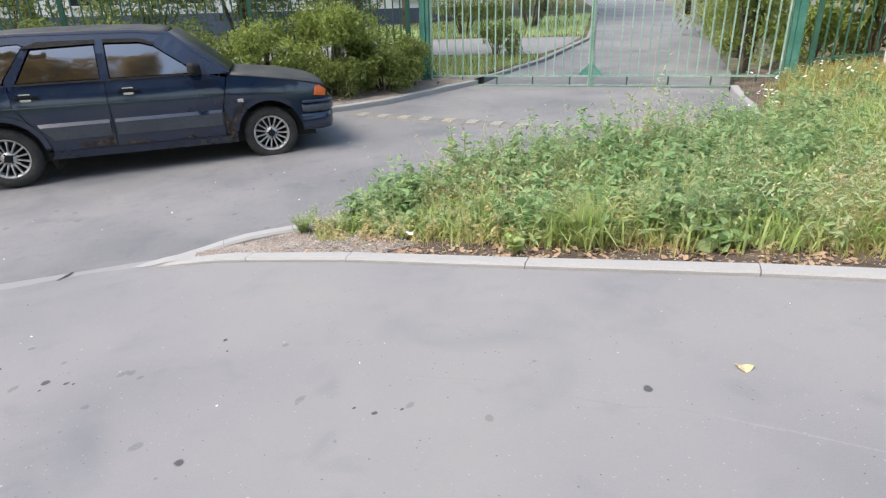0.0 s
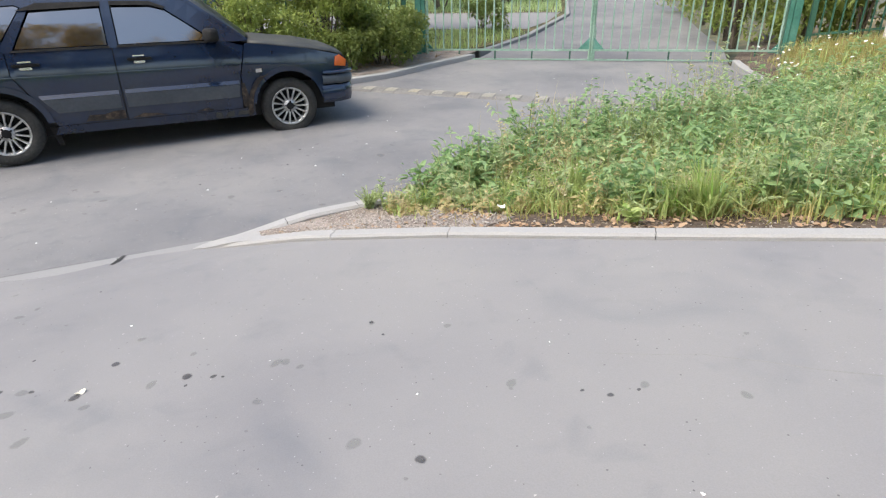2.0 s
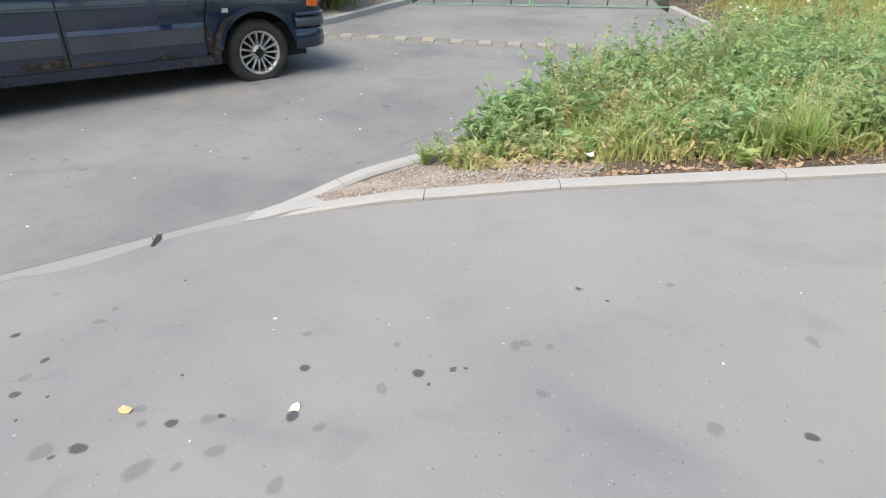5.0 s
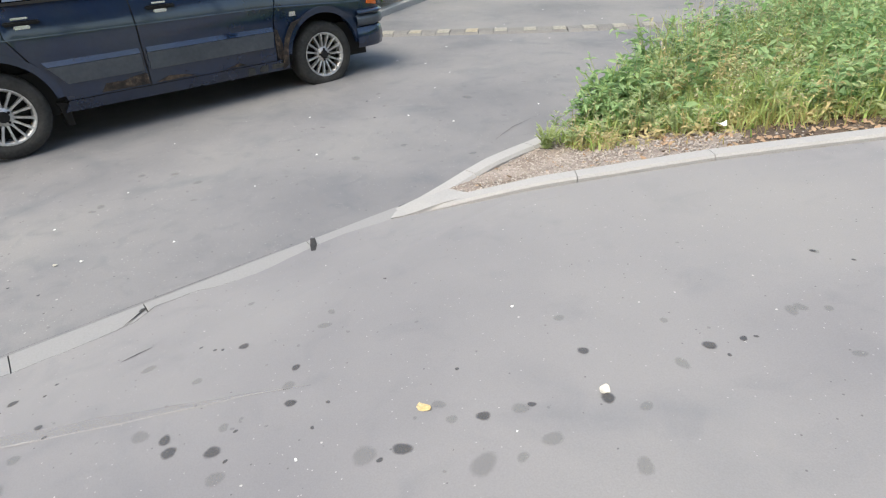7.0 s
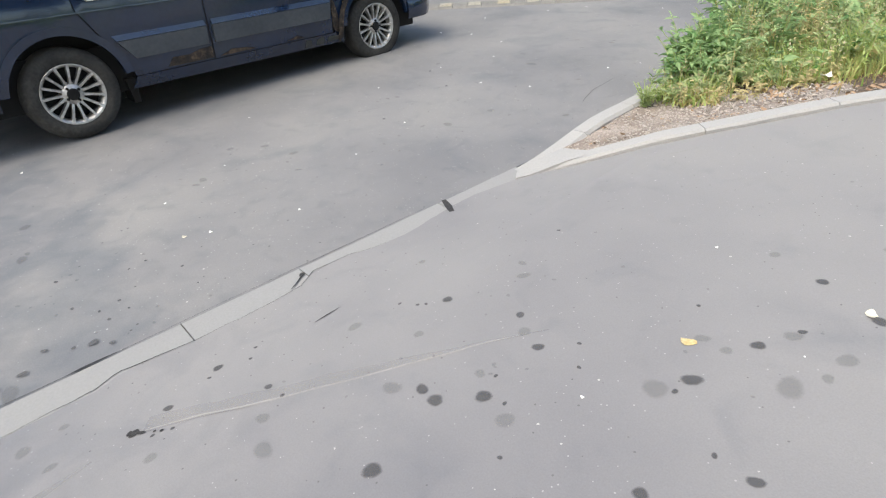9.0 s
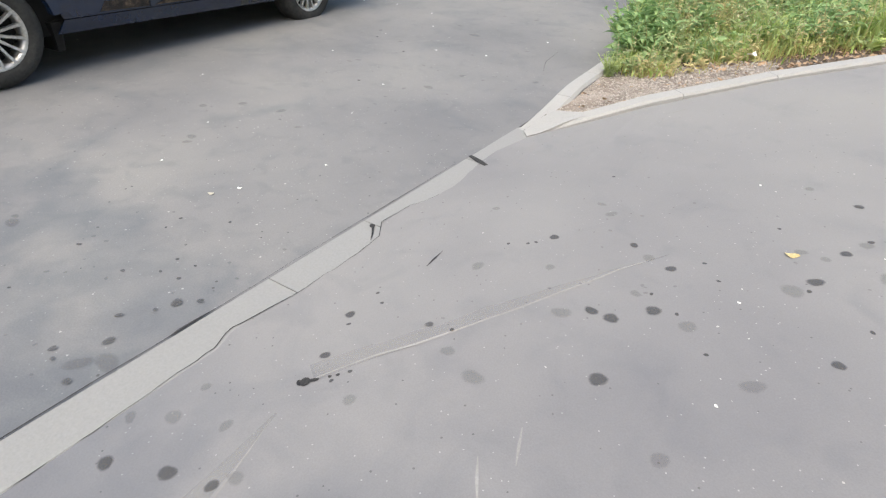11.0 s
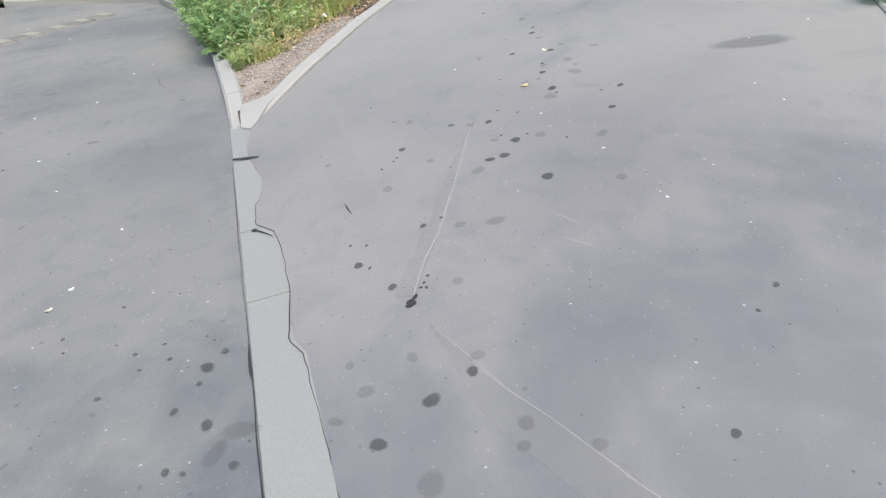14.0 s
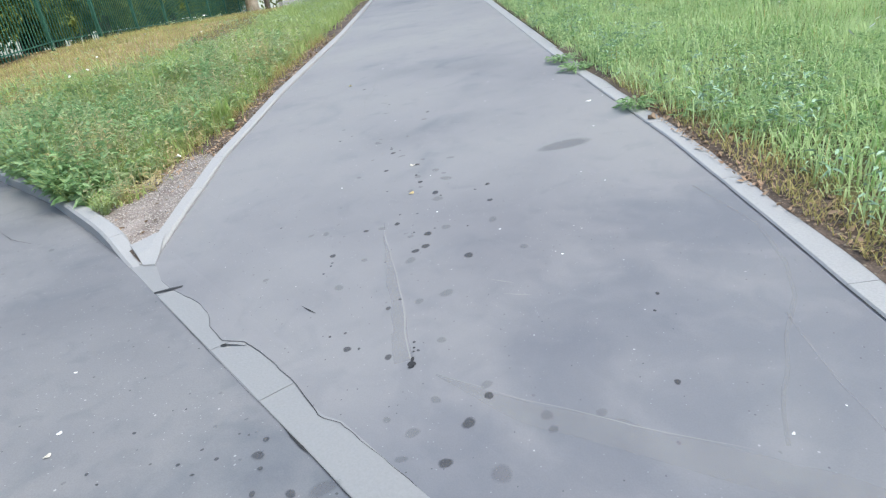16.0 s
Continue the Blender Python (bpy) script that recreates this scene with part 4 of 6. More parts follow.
def wheel(x, s):
    """A wheel with a worn tyre and a fifteen-spoke alloy rim."""
    w = new("wheel")
    w.parent = car
    w.location = (x, s * 0.70, WR)
    w.rotation_euler = (0, random.uniform(0, 1), 0)
    o = s
    V, F = lathe([(0.175, 0.07 * o), (0.19, 0.088 * o), (0.235, 0.094 * o), (0.268, 0.082 * o), (0.283, 0.06 * o), (0.286, 0.0), (0.283, -0.06 * o), (0.268, -0.08 * o), (0.18, -0.085 * o)])
    mesh("tyre", V, F, TYRE, w, smooth=True)
    V, F = lathe([(0.178, -0.07 * o), (0.166, 0.0), (0.166, 0.062 * o), (0.186, 0.09 * o), (0.190, 0.086 * o), (0.182, 0.07 * o)])
    rim = mesh("rim", V, F, ALLOY, w, "scratched silver fifteen-spoke alloy rim", smooth=True)
    V, F = lathe([(0.0, -0.02 * o), (0.17, -0.02 * o)], 24)
    mesh("brake_disc", V, F, UNDER, w)
    V, F = lathe([(0.0, 0.078 * o), (0.028, 0.078 * o), (0.034, 0.07 * o), (0.06, 0.066 * o), (0.068, 0.05 * o), (0.07, 0.02 * o)], 24)
    mesh("hub", V, F, ALLOY, rim, smooth=True)
    V, F = lathe([(0.0, 0.084 * o), (0.032, 0.083 * o), (0.038, 0.074 * o)], 20)
    mesh("hub_cap", V, F, PLASTIC, rim)
    sp = None
    for k in range(15):
        m = Matrix.Rotation(2 * math.pi * k / 15, 4, "Y")
        if sp is None:
            bm = bmesh.new()
            rows = []
            for r, hw, y in ((0.05, 0.0085, 0.062), (0.11, 0.006, 0.074), (0.178, 0.0085, 0.082)):
                rows.append([bm.verts.new((r, y * o, -hw)), bm.verts.new((r, y * o, hw)), bm.verts.new((r, (y - 0.03) * o, hw * 1.3)), bm.verts.new((r, (y - 0.03) * o, -hw * 1.3))])
            for a, b in zip(rows, rows[1:]):
                for i in range(4):
                    bm.faces.new((a[i], a[(i + 1) % 4], b[(i + 1) % 4], b[i]))
            sp = part("spoke", bm, ALLOY, rim)
        else:
            q = new("spoke", sp.data)
            q.parent = rim
            q.matrix_local = m
    for k in range(4):
        t = math.pi / 4 + k * math.pi / 2
        bm = bmesh.new()
        bmesh.ops.create_cone(bm, segments=6, radius1=0.009, radius2=0.009, depth=0.02, cap_ends=True, matrix=pose(0.046 * math.cos(t), 0.07 * o, 0.046 * math.sin(t), 90))
        part("wheel_bolt", bm, PLASTIC, rim)


for x in (0.0, WB):
    for s in (-1, 1):
        wheel(x, s)
hr, hf = (-2.066, 6.662), (0.389, 6.801)
yaw = math.atan2(hf[1] - hr[1], hf[0] - hr[0])
cx, cy = hr[0] - math.sin(yaw) * 0.79, hr[1] + math.cos(yaw) * 0.79
zr, zf = -0.070, -0.052
car.matrix_world = Matrix.Translation((cx, cy, zr)) @ Matrix.Rotation(yaw, 4, "Z") @ Matrix.Rotation(-math.atan2(zf - zr, WB), 4, "Y")

# ---- gate and fences ----
GREEN = varied("weathered_green_paint", [(0.17, 0.29, 0.225), (0.23, 0.36, 0.285), (0.31, 0.43, 0.36)], 2.5, 0.6, fine=(30, 0.15), bump=0.2)
POSTGREEN = varied("green_post_paint", [(0.025, 0.13, 0.10), (0.05, 0.19, 0.145), (0.10, 0.26, 0.21)], 2.0, 0.6, fine=(30, 0.15), bump=0.2)
DARKGREEN = varied("dark_green_paint", [(0.02, 0.085, 0.055), (0.035, 0.12, 0.08)], 2.0, 0.6, fine=(30, 0.2))


def bar(name, a, b, w, material, parent, depth=None):
    """A square steel bar from a to b."""
    a, b = Vector(a), Vector(b)
    d = b - a
    m = Matrix.Translation((a + b) / 2) @ d.to_track_quat("Z", "Y").to_matrix().to_4x4()
    return part(name, box_bm((w, depth or w, d.length), m), material, parent)


gd = Vector((GATE_R[0] - GATE_L[0], GATE_R[1] - GATE_L[1]))
glen = gd.length
gd.normalize()


def gate_pt(s, z):
    p = (GATE_L[0] + gd.x * s, GATE_L[1] + gd.y * s)
    base = 0.19 + (0.05) * (s / glen)
    return (p[0], p[1], base + z)


GH = 2.1
for s, nm in ((-0.03, "gate_post"), (glen + 0.03, "gate_post")):
    post = tagged(new(nm), "weathered green square steel gate post", "gate post", "gate posts")
    base = gate_pt(s, -0.1)
    part("column", box_bm((0.10, 0.10, GH + 0.4), Matrix.Translation((base[0], base[1], base[2] + GH / 2 + 0.2)) @ Matrix.Rotation(math.atan2(gd.y, gd.x), 4, "Z"), 0.006), POSTGREEN, post)
    k = 0.085 if s < 1 else -0.085
    part("hinge_upright", box_bm((0.06, 0.06, GH), Matrix.Translation((base[0] + gd.x * k, base[1] + gd.y * k, base[2] + GH / 2 + 0.2)) @ Matrix.Rotation(math.atan2(gd.y, gd.x), 4, "Z"), 0.004), POSTGREEN, post)
picket_data = None
mid = glen / 2
for s0, s1 in ((0.12, mid - 0.02), (mid + 0.02, glen - 0.12)):
    leaf = tagged(new("gate_leaf"), "closed weathered green steel picket gate leaf", "gate", "gate leaves")
    for z, w in ((0.15, 0.03), (0.0, 0.022), (GH - 0.1, 0.028)):
        bar("rail", gate_pt(s0, z), gate_pt(s1, z), w, GREEN, leaf)
    for e in (s0, s1):
        bar("stile", gate_pt(e, -0.02), gate_pt(e, GH - 0.08), 0.035, GREEN, leaf)
    for i in range(4):
        s = s0 + (s1 - s0) * (i + 0.9) / 4.4
        bar("stub", gate_pt(s, 0.0), gate_pt(s, 0.15), 0.018, DARKGREEN, leaf)
    npk = 19
    for i in range(1, npk):
        s = s0 + (s1 - s0) * i / npk
        p = gate_pt(s, 0.15)
        if picket_data is None:
            picket_data = box_bm((0.022, 0.018, GH - 0.18), Matrix.Translation((0, 0, (GH - 0.18) / 2)))
            me = bpy.data.meshes.new("picket")
            picket_data.to_mesh(me)
            me.materials.append(GREEN)
            picket_data = me
        q = new("picket", picket_data)
        q.parent = leaf
        q.matrix_world = Matrix.Translation(p) @ Matrix.Rotation(math.atan2(gd.y, gd.x), 4, "Z")
    inner = s1 if s0 < 1 else s0
    sg = -1 if s0 < 1 else 1
    a, b, c = gate_pt(inner, 0.15), gate_pt(inner + sg * 0.2, 0.15), gate_pt(inner, 0.36)
    off = Vector((-gd.y, gd.x, 0)) * 0.012
    tri = [Vector(p) - off for p in (a, b, c)] + [Vector(p) + off for p in (a, b, c)]
    mesh("gusset", tri, [(0, 1, 2), (5, 4, 3), (0, 3, 4, 1), (1, 4, 5, 2), (2, 5, 3, 0)], POSTGREEN, leaf, "green corner plate")
    e, sg2 = (s0, 1) if s0 < 1 else (s1, -1)
    a, b, c = gate_pt(e, 0.12), gate_pt(e + sg2 * 0.14, 0.12), gate_pt(e, 0.27)
    tri = [Vector(p) - off for p in (a, b, c)] + [Vector(p) + off for p in (a, b, c)]
    mesh("gusset", tri, [(0, 1, 2), (5, 4, 3), (0, 3, 4, 1), (1, 4, 5, 2), (2, 5, 3, 0)], POSTGREEN, leaf, "green corner plate")
    if s0 > 1:
        bar("drop_bolt", gate_pt(s0 + 0.03, -0.05), gate_pt(s0 + 0.03, 0.5), 0.02, GREEN, leaf)
bar_me = None


def fence(name, a, b, z_of, material, label, spacing=0.13, height=1.9, panel_len=2.6):
    """Welded steel picket fence: a thing for each bay, with posts, rails and pickets."""
    global bar_me
    d = Vector((b[0] - a[0], b[1] - a[1]))
    total = d.length
    d.normalize()
    turn = math.atan2(d.y, d.x)
    n = int(total / panel_len)
    if bar_me is None:
        bm = box_bm((0.02, 0.02, height - 0.1), Matrix.Translation((0, 0, height / 2)))
        bar_me = bpy.data.meshes.new("picket")
        bm.to_mesh(bar_me)
        bar_me.materials.append(material)
    for i in range(n):
        bay = tagged(new(name), label, "fence", "fence bays")
        p0, p1 = [(a[0] + d.x * s, a[1] + d.y * s) for s in (i * panel_len, (i + 1) * panel_len)]
        z0, z1 = z_of(*p0), z_of(*p1)
        part("post", box_bm((0.07, 0.07, height + 0.3), Matrix.Translation((*p0, z0 + height / 2 - 0.1)) @ Matrix.Rotation(turn, 4, "Z"), 0.005), material, bay)
        for h in (0.22, height - 0.15):
            bar("rail", (*p0, z0 + h), (*p1, z1 + h), 0.03, material, bay)
        k = int(panel_len / spacing)
        for j in range(1, k):
            q = new("picket", bar_me)
            q.parent = bay
            f = j / k
            q.matrix_world = Matrix.Translation((p0[0] + (p1[0] - p0[0]) * f, p0[1] + (p1[1] - p0[1]) * f, z0 + (z1 - z0) * f + 0.03)) @ Matrix.Rotation(turn, 4, "Z")


fence("steel_fence", (GATE_R[0] + FENCE_DIR[0] * 0.25, GATE_R[1] + FENCE_DIR[1] * 0.25), (32.0, -11.5), verge_z, DARKGREEN, "dark green steel picket fence beside the verge")
fence("steel_fence", (GATE_L[0] - 0.3, GATE_L[1] + 0.0), (-16.0, 10.2), lambda x, y: road_z(x, y) + 0.08, DARKGREEN, "dark green steel picket fence behind the hedge")

# ---- vegetation ----
LEAF_DARK = varied("weed_leaf", [(0.012, 0.045, 0.016), (0.048, 0.135, 0.04), (0.13, 0.265, 0.088), (0.32, 0.46, 0.22)], 2.5, 0.42, island=0.7)
PALE_WEED = varied("fading_weed_leaf", [(0.09, 0.14, 0.045), (0.20, 0.27, 0.09), (0.36, 0.39, 0.16), (0.58, 0.50, 0.28)], 3.0, 0.7, island=0.65)
WEED = varied("light_weed_leaf", [(0.022, 0.066, 0.017), (0.085, 0.185, 0.045), (0.20, 0.32, 0.097), (0.44, 0.52, 0.28)], 2.0, 0.5, island=0.7)
BLADE = varied("grass_blade", [(0.05, 0.14, 0.025), (0.15, 0.31, 0.05), (0.27, 0.45, 0.095), (0.46, 0.54, 0.22)], 1.5, 0.55, island=0.65)
LAWN = varied("lawn_blade", [(0.016, 0.06, 0.02), (0.075, 0.20, 0.048), (0.195, 0.375, 0.098), (0.55, 0.68, 0.34)], 1.6, 0.42, island=0.72)
DRY = varied("dry_blade", [(0.27, 0.19, 0.085), (0.47, 0.33, 0.14), (0.62, 0.47, 0.24), (0.42, 0.38, 0.15)], 1.2, 0.8, island=0.65)
LITTER = varied("dead_leaf", [(0.045, 0.024, 0.016), (0.12, 0.062, 0.036), (0.22, 0.125, 0.07), (0.36, 0.25, 0.16)], 8, 0.85, island=0.75)
BUSH = varied("bush_leaf", [(0.03, 0.07, 0.02), (0.065, 0.135, 0.035), (0.12, 0.20, 0.055), (0.22, 0.27, 0.08)], 1.0, 0.5, island=0.5)
BUSH_Y = varied("yellowing_leaf", [(0.04, 0.105, 0.03), (0.085, 0.18, 0.045), (0.155, 0.26, 0.065), (0.27, 0.33, 0.09)], 0.9, 0.5, island=0.55)
# yellowing leaves, brightened to hold the golden sunlight on the crowns
TREE_GOLD_LIT = varied("sunlit_golden_leaf", [(0.16, 0.14, 0.035), (0.32, 0.23, 0.055), (0.48, 0.32, 0.08)], 0.5, 0.6, island=0.5)
FLOWER = varied("white_flower", [(0.62, 0.62, 0.58), (0.78, 0.78, 0.74)], 8, 0.7, island=0.6)
BARK = varied("bark", [(0.05, 0.04, 0.032), (0.11, 0.09, 0.07), (0.17, 0.14, 0.11)], 4, 0.9, bump=1.0, bump_scale=30, fine=(40, 0.4))
# pale bark with the warm sunlight on the trunk put into its colour
PALE_SUNLIT_BARK = varied("pale_sunlit_bark", [(0.4, 0.32, 0.24), (0.55, 0.47, 0.38), (0.66, 0.6, 0.52)], 3, 0.85, bump=0.6, bump_scale=25, fine=(30, 0.3))
for leafy in (LEAF_DARK, WEED, PALE_WEED, BLADE, LAWN, DRY, BUSH, BUSH_Y, TREE_GOLD_LIT):
    # light also passes through the thin leaves
    nt = leafy.node_tree
    nt.nodes["Principled BSDF"].inputs["Specular IOR Level"].default_value = 0.22
    body, outp = nt.nodes["Principled BSDF"], nt.nodes["Material Output"]
    thru, both = nt.nodes.new("ShaderNodeBsdfTranslucent"), nt.nodes.new("ShaderNodeMixShader")
    nt.links.new(body.inputs["Base Color"].links[0].from_socket, thru.inputs["Color"])
    both.inputs[0].default_value = 0.45
    nt.links.new(body.outputs[0], both.inputs[1])
    nt.links.new(thru.outputs[0], both.inputs[2])
    nt.links.new(both.outputs[0], outp.inputs["Surface"])
nr = np.random.RandomState(11)


def stuff(name, V, F3, F4, material, label, category, parent=None):
    """One joined mesh from arrays of vertices, triangles and quads."""
    me = bpy.data.meshes.new(name)
    n3, n4 = len(F3), len(F4)
    me.vertices.add(len(V))
    me.vertices.foreach_set("co", np.asarray(V, np.float32).ravel())
    me.loops.add(3 * n3 + 4 * n4)
    me.loops.foreach_set("vertex_index", np.concatenate([np.asarray(F3, np.int32).ravel(), np.asarray(F4, np.int32).ravel()]))
    me.polygons.add(n3 + n4)
    me.polygons.foreach_set("loop_start", np.concatenate([np.arange(n3) * 3, 3 * n3 + np.arange(n4) * 4]).astype(np.int32))
    me.update(calc_edges=True)
    me.materials.append(material)
    ob = new(name, me)
    if parent:
        ob.parent = parent
        return ob
    return tagged(ob, label, category, kind="stuff")


def blades(P, h, w, lean, curl=0.5):
    """Grass blades on the points P: arrays of vertices, triangles, quads."""
    n = len(P)
    P = np.asarray(P, float)
    a = nr.uniform(0, 2 * np.pi, n)
    l = np.minimum(np.abs(nr.normal(0, lean, n)) + 0.05, nr.uniform(0.9, 1.35, n))
    d = np.stack([np.cos(a), np.sin(a), 0 * a], 1)
    s = np.stack([-np.sin(a), np.cos(a), 0 * a], 1) * (w * nr.uniform(0.6, 1.3, n))[:, None] / 2
    up = np.array([0, 0, 1.0])
    m = P + up * (h * 0.55)[:, None] + d * (h * l * 0.35)[:, None]
    t = P + up * (h * (1 - curl * l * l * 0.5))[:, None] + d * (h * l * 1.1)[:, None]
    V = np.stack([P - s, P + s, m + s * 0.8, m - s * 0.8, t], 1).reshape(-1, 3)
    b = np.arange(n)[:, None] * 5
    return V, b + [3, 2, 4], b + [0, 1, 2, 3]


def leaves(P, D, size, wide=0.45, droop=0.3):
    """Folded leaves at the points P that point along D."""
    n = len(P)
    D = D / np.linalg.norm(D, axis=1)[:, None]
    up = np.array([0, 0, 1.0]) + nr.normal(0, 0.35, (n, 3))
    s = np.cross(D, up)
    s /= np.linalg.norm(s, axis=1)[:, None] + 1e-9
    nrm = np.cross(s, D)
    L = size[:, None]
    down = np.array([0, 0, 1.0]) * L * droop * nr.uniform(0.2, 1.4, (n, 1))
    low, high = P + D * L * 0.32 - down * 0.08, P + D * L * 0.68 - down * 0.4
    tip = P + D * L - down
    w1, w2, fold = s * L * wide * 0.5, s * L * wide * 0.36, nrm * L * 0.07
    V = np.stack([P, low + w1 + fold, high + w2 + fold, tip, high - w2 + fold, low - w1 + fold, high], 1).reshape(-1, 3)
    b = np.arange(n)[:, None] * 7
    return V, np.concatenate([b + [2, 3, 6], b + [3, 4, 6]]), np.concatenate([b + [0, 1, 2, 6], b + [0, 6, 4, 5]])


def join(*sets):
    V, A, B, k = [], [], [], 0
    for v, f3, f4 in sets:
        V.append(v), A.append(np.asarray(f3).reshape(-1, 3) + k), B.append(np.asarray(f4).reshape(-1, 4) + k)
        k += len(v)
    return np.concatenate(V), np.concatenate(A), np.concatenate(B)


def front_dist(x, y):
    """The distance from the path's kerb into the verge."""
    best = 1e9
    for (x0, y0), (x1, y1) in zip(FRONT, FRONT[1:]):
        dx, dy = x1 - x0, y1 - y0
        t = min(max(((x - x0) * dx + (y - y0) * dy) / (dx * dx + dy * dy), 0), 1)
        best = min(best, math.hypot(x - x0 - t * dx, y - y0 - t * dy))
    return best


island = side(FRONT, 0.1)[:9] + [(12.6, -2.5), (14.0, 2.6), GATE_R] + side(BACK, -0.1)[::-1]


def scatter(poly, n, keep, z):
    """n random points inside an outline that keep(x, y) lets stand."""
    xs, ys = [p[0] for p in poly], [p[1] for p in poly]
    out = []
    tries = 0
    while len(out) < n and tries < n * 12:
        tries += 1
        x, y = random.uniform(min(xs), max(xs)), random.uniform(min(ys), max(ys))
        if inside(poly, x, y) and random.random() < keep(x, y):
            out.append((x, y, z(x, y) - 0.005))
    return np.array(out)


def clump(x, y, f=1.6, seed=0.0):
    return 0.5 + 0.5 * noise.noise((x * f, y * f, seed))


def bare(x, y):
    """How much grows near the path's kerb: a bare strip of soil, wider at the tip."""
    d = front_dist(x, y)
    if x < 0.5:
        return 0.0
    return smoothstep(0.27, 0.66 + 0.34 * (clump(x, y, 2.3, 4) - 0.5) + 0.12 * max(0, 1.6 - x), d)


def dryness(x, y):
    n = clump(x, y, 0.7, 9) - 0.5
    return smoothstep(1.5, 2.8, (x - 2.2) * 0.65 + (y - 1.87) * 0.76 + 1.2 * n) * smoothstep(4.3, 5.8, x + 1.2 * n)


near_isl = side(FRONT, 0.1)[:8] + [(6.4, 0.6), (7.6, 3.2), (7.6, 6.6)] + side(BACK, -0.1)[:9][::-1]
P = scatter(near_isl, 22000, lambda x, y: bare(x, y) * (1 - 0.93 * dryness(x, y)) * smoothstep(0.25, 0.6, clump(x, y, 1.9, 2)), verge_z)
hh = (0.10 + 0.24 * nr.rand(len(P)) * np.array([clump(x, y, 1.3, 7) + 0.35 for x, y, _ in P])) * np.array([0.45 + 0.55 * smoothstep(0.5, 2.1, x) for x, y, _ in P]) * np.array([0.55 + 0.45 * smoothstep(0.2, 1.0, front_dist(x, y)) for x, y, _ in P])
stuff("tall_grass", *blades(P, hh * 1.12, 0.012, 0.85), BLADE, "rank green grass on the verge", "grass")
P = scatter(near_isl, 9000, lambda x, y: smoothstep(0.1, 0.3, front_dist(x, y)) * (x > 0.45) * (0.10 + dryness(x, y)), verge_z)
stuff("dry_grass", *blades(P, (0.05 + 0.2 * nr.rand(len(P))) * np.array([(0.3 + 0.7 * smoothstep(0.2, 0.9, front_dist(x, y))) * (1 - 0.5 * dryness(x, y)) for x, y, _ in P]), 0.005, 0.95), DRY, "dry straw-coloured grass among the weeds", "grass")

P = scatter(near_isl, 5600, lambda x, y: smoothstep(0.14, 0.34, front_dist(x, y)) * (front_dist(x, y) < 0.72) * (x > 0.5) * smoothstep(0.35, 0.6, clump(x, y, 1.8, 91)), verge_z)
stuff("dry_fringe", *blades(P, 0.05 + 0.13 * nr.rand(len(P)), 0.006, 0.9), DRY, "withered straw-brown grass along the kerb", "grass")

# leafy weeds: a stem each, with leaves up its length
W = scatter(near_isl, 4600, lambda x, y: bare(x, y) * (1 - 0.96 * dryness(x, y)) * (0.3 + 0.7 * smoothstep(0.3, 0.5, clump(x, y, 3.2, 44))), verge_z)
sets, stems = [], []
for x, y, z in W:
    hump = clump(x, y, 2.1, 3)
    tall = 0.08 + 0.40 * random.random() * (0.05 + 1.6 * hump * hump + 0.5 * hump) + (0.2 if random.random() < 0.05 else 0) + (0.10 if y > 0.1 * x + 3.7 else 0)
    tall *= min(1.0, 0.45 + 0.6 * bare(x, y)) * (0.42 + 0.58 * smoothstep(0.5, 2.1, x))
    tall *= (1.0 + 0.2 * smoothstep(2.8, 3.8, y - 0.1 * x)) * (1 - 0.42 * smoothstep(3.4, 5.2, x))
    k = int(9 + tall * 34)
    kind = clump(x, y, 1.7, 12) + 0.08 * random.uniform(-1, 1)
    # withered near the kerb and in a few spots, broad-leaved towards the road
    kind += 0.14 * smoothstep(0.9, 2.0, front_dist(x, y)) - 0.16 * (1 - smoothstep(0.3, 0.75, front_dist(x, y)))
    tt = nr.uniform(0.08, 1, k)
    bend = nr.normal(0, 0.35, 2)
    base = np.array([x, y, z])
    pts = base + np.stack([bend[0] * tall * tt**2, bend[1] * tall * tt**2, tall * tt], 1)
    a = nr.uniform(0, 2 * np.pi, k)
    D = np.stack([np.cos(a), np.sin(a), nr.uniform(-0.1, 0.7, k)], 1)
    sort = 0.42 if kind > 0.53 else 0.3 if kind > 0.37 else 0.36
    big = {0.42: 0.092, 0.3: 0.078, 0.36: 0.05}[sort]
    D[:, 2] += 0.5 * (sort == 0.3)
    sets.append((pts, D, big * (1.25 - 0.75 * tt) * nr.uniform(0.6, 1.4, k), sort))
    stems.append((x + bend[0] * tall * 0.3, y + bend[1] * tall * 0.3, z, tall))
for wide in (0.42, 0.3, 0.36):
    some = [s for s in sets if s[3] == wide]
    stuff("weeds", *leaves(np.concatenate([s[0] for s in some]), np.concatenate([s[1] for s in some]), np.concatenate([s[2] for s in some]), {0.42: 0.44, 0.3: 0.27, 0.36: 0.36}[wide], 0.5), {0.42: LEAF_DARK, 0.3: WEED, 0.36: PALE_WEED}[wide], {0.42: "dense broad-leaved dark green weeds on the verge", 0.3: "dense narrow-leaved green weeds on the verge", 0.36: "fading straw-green weeds on the verge"}[wide], "weeds")
S = np.array(stems)
stuff("weed_stems", *blades(S[:, :3], S[:, 3] * 1.15, 0.006, 0.15), PALE_WEED, "thin straw-coloured stalks of the weeds", "weeds")


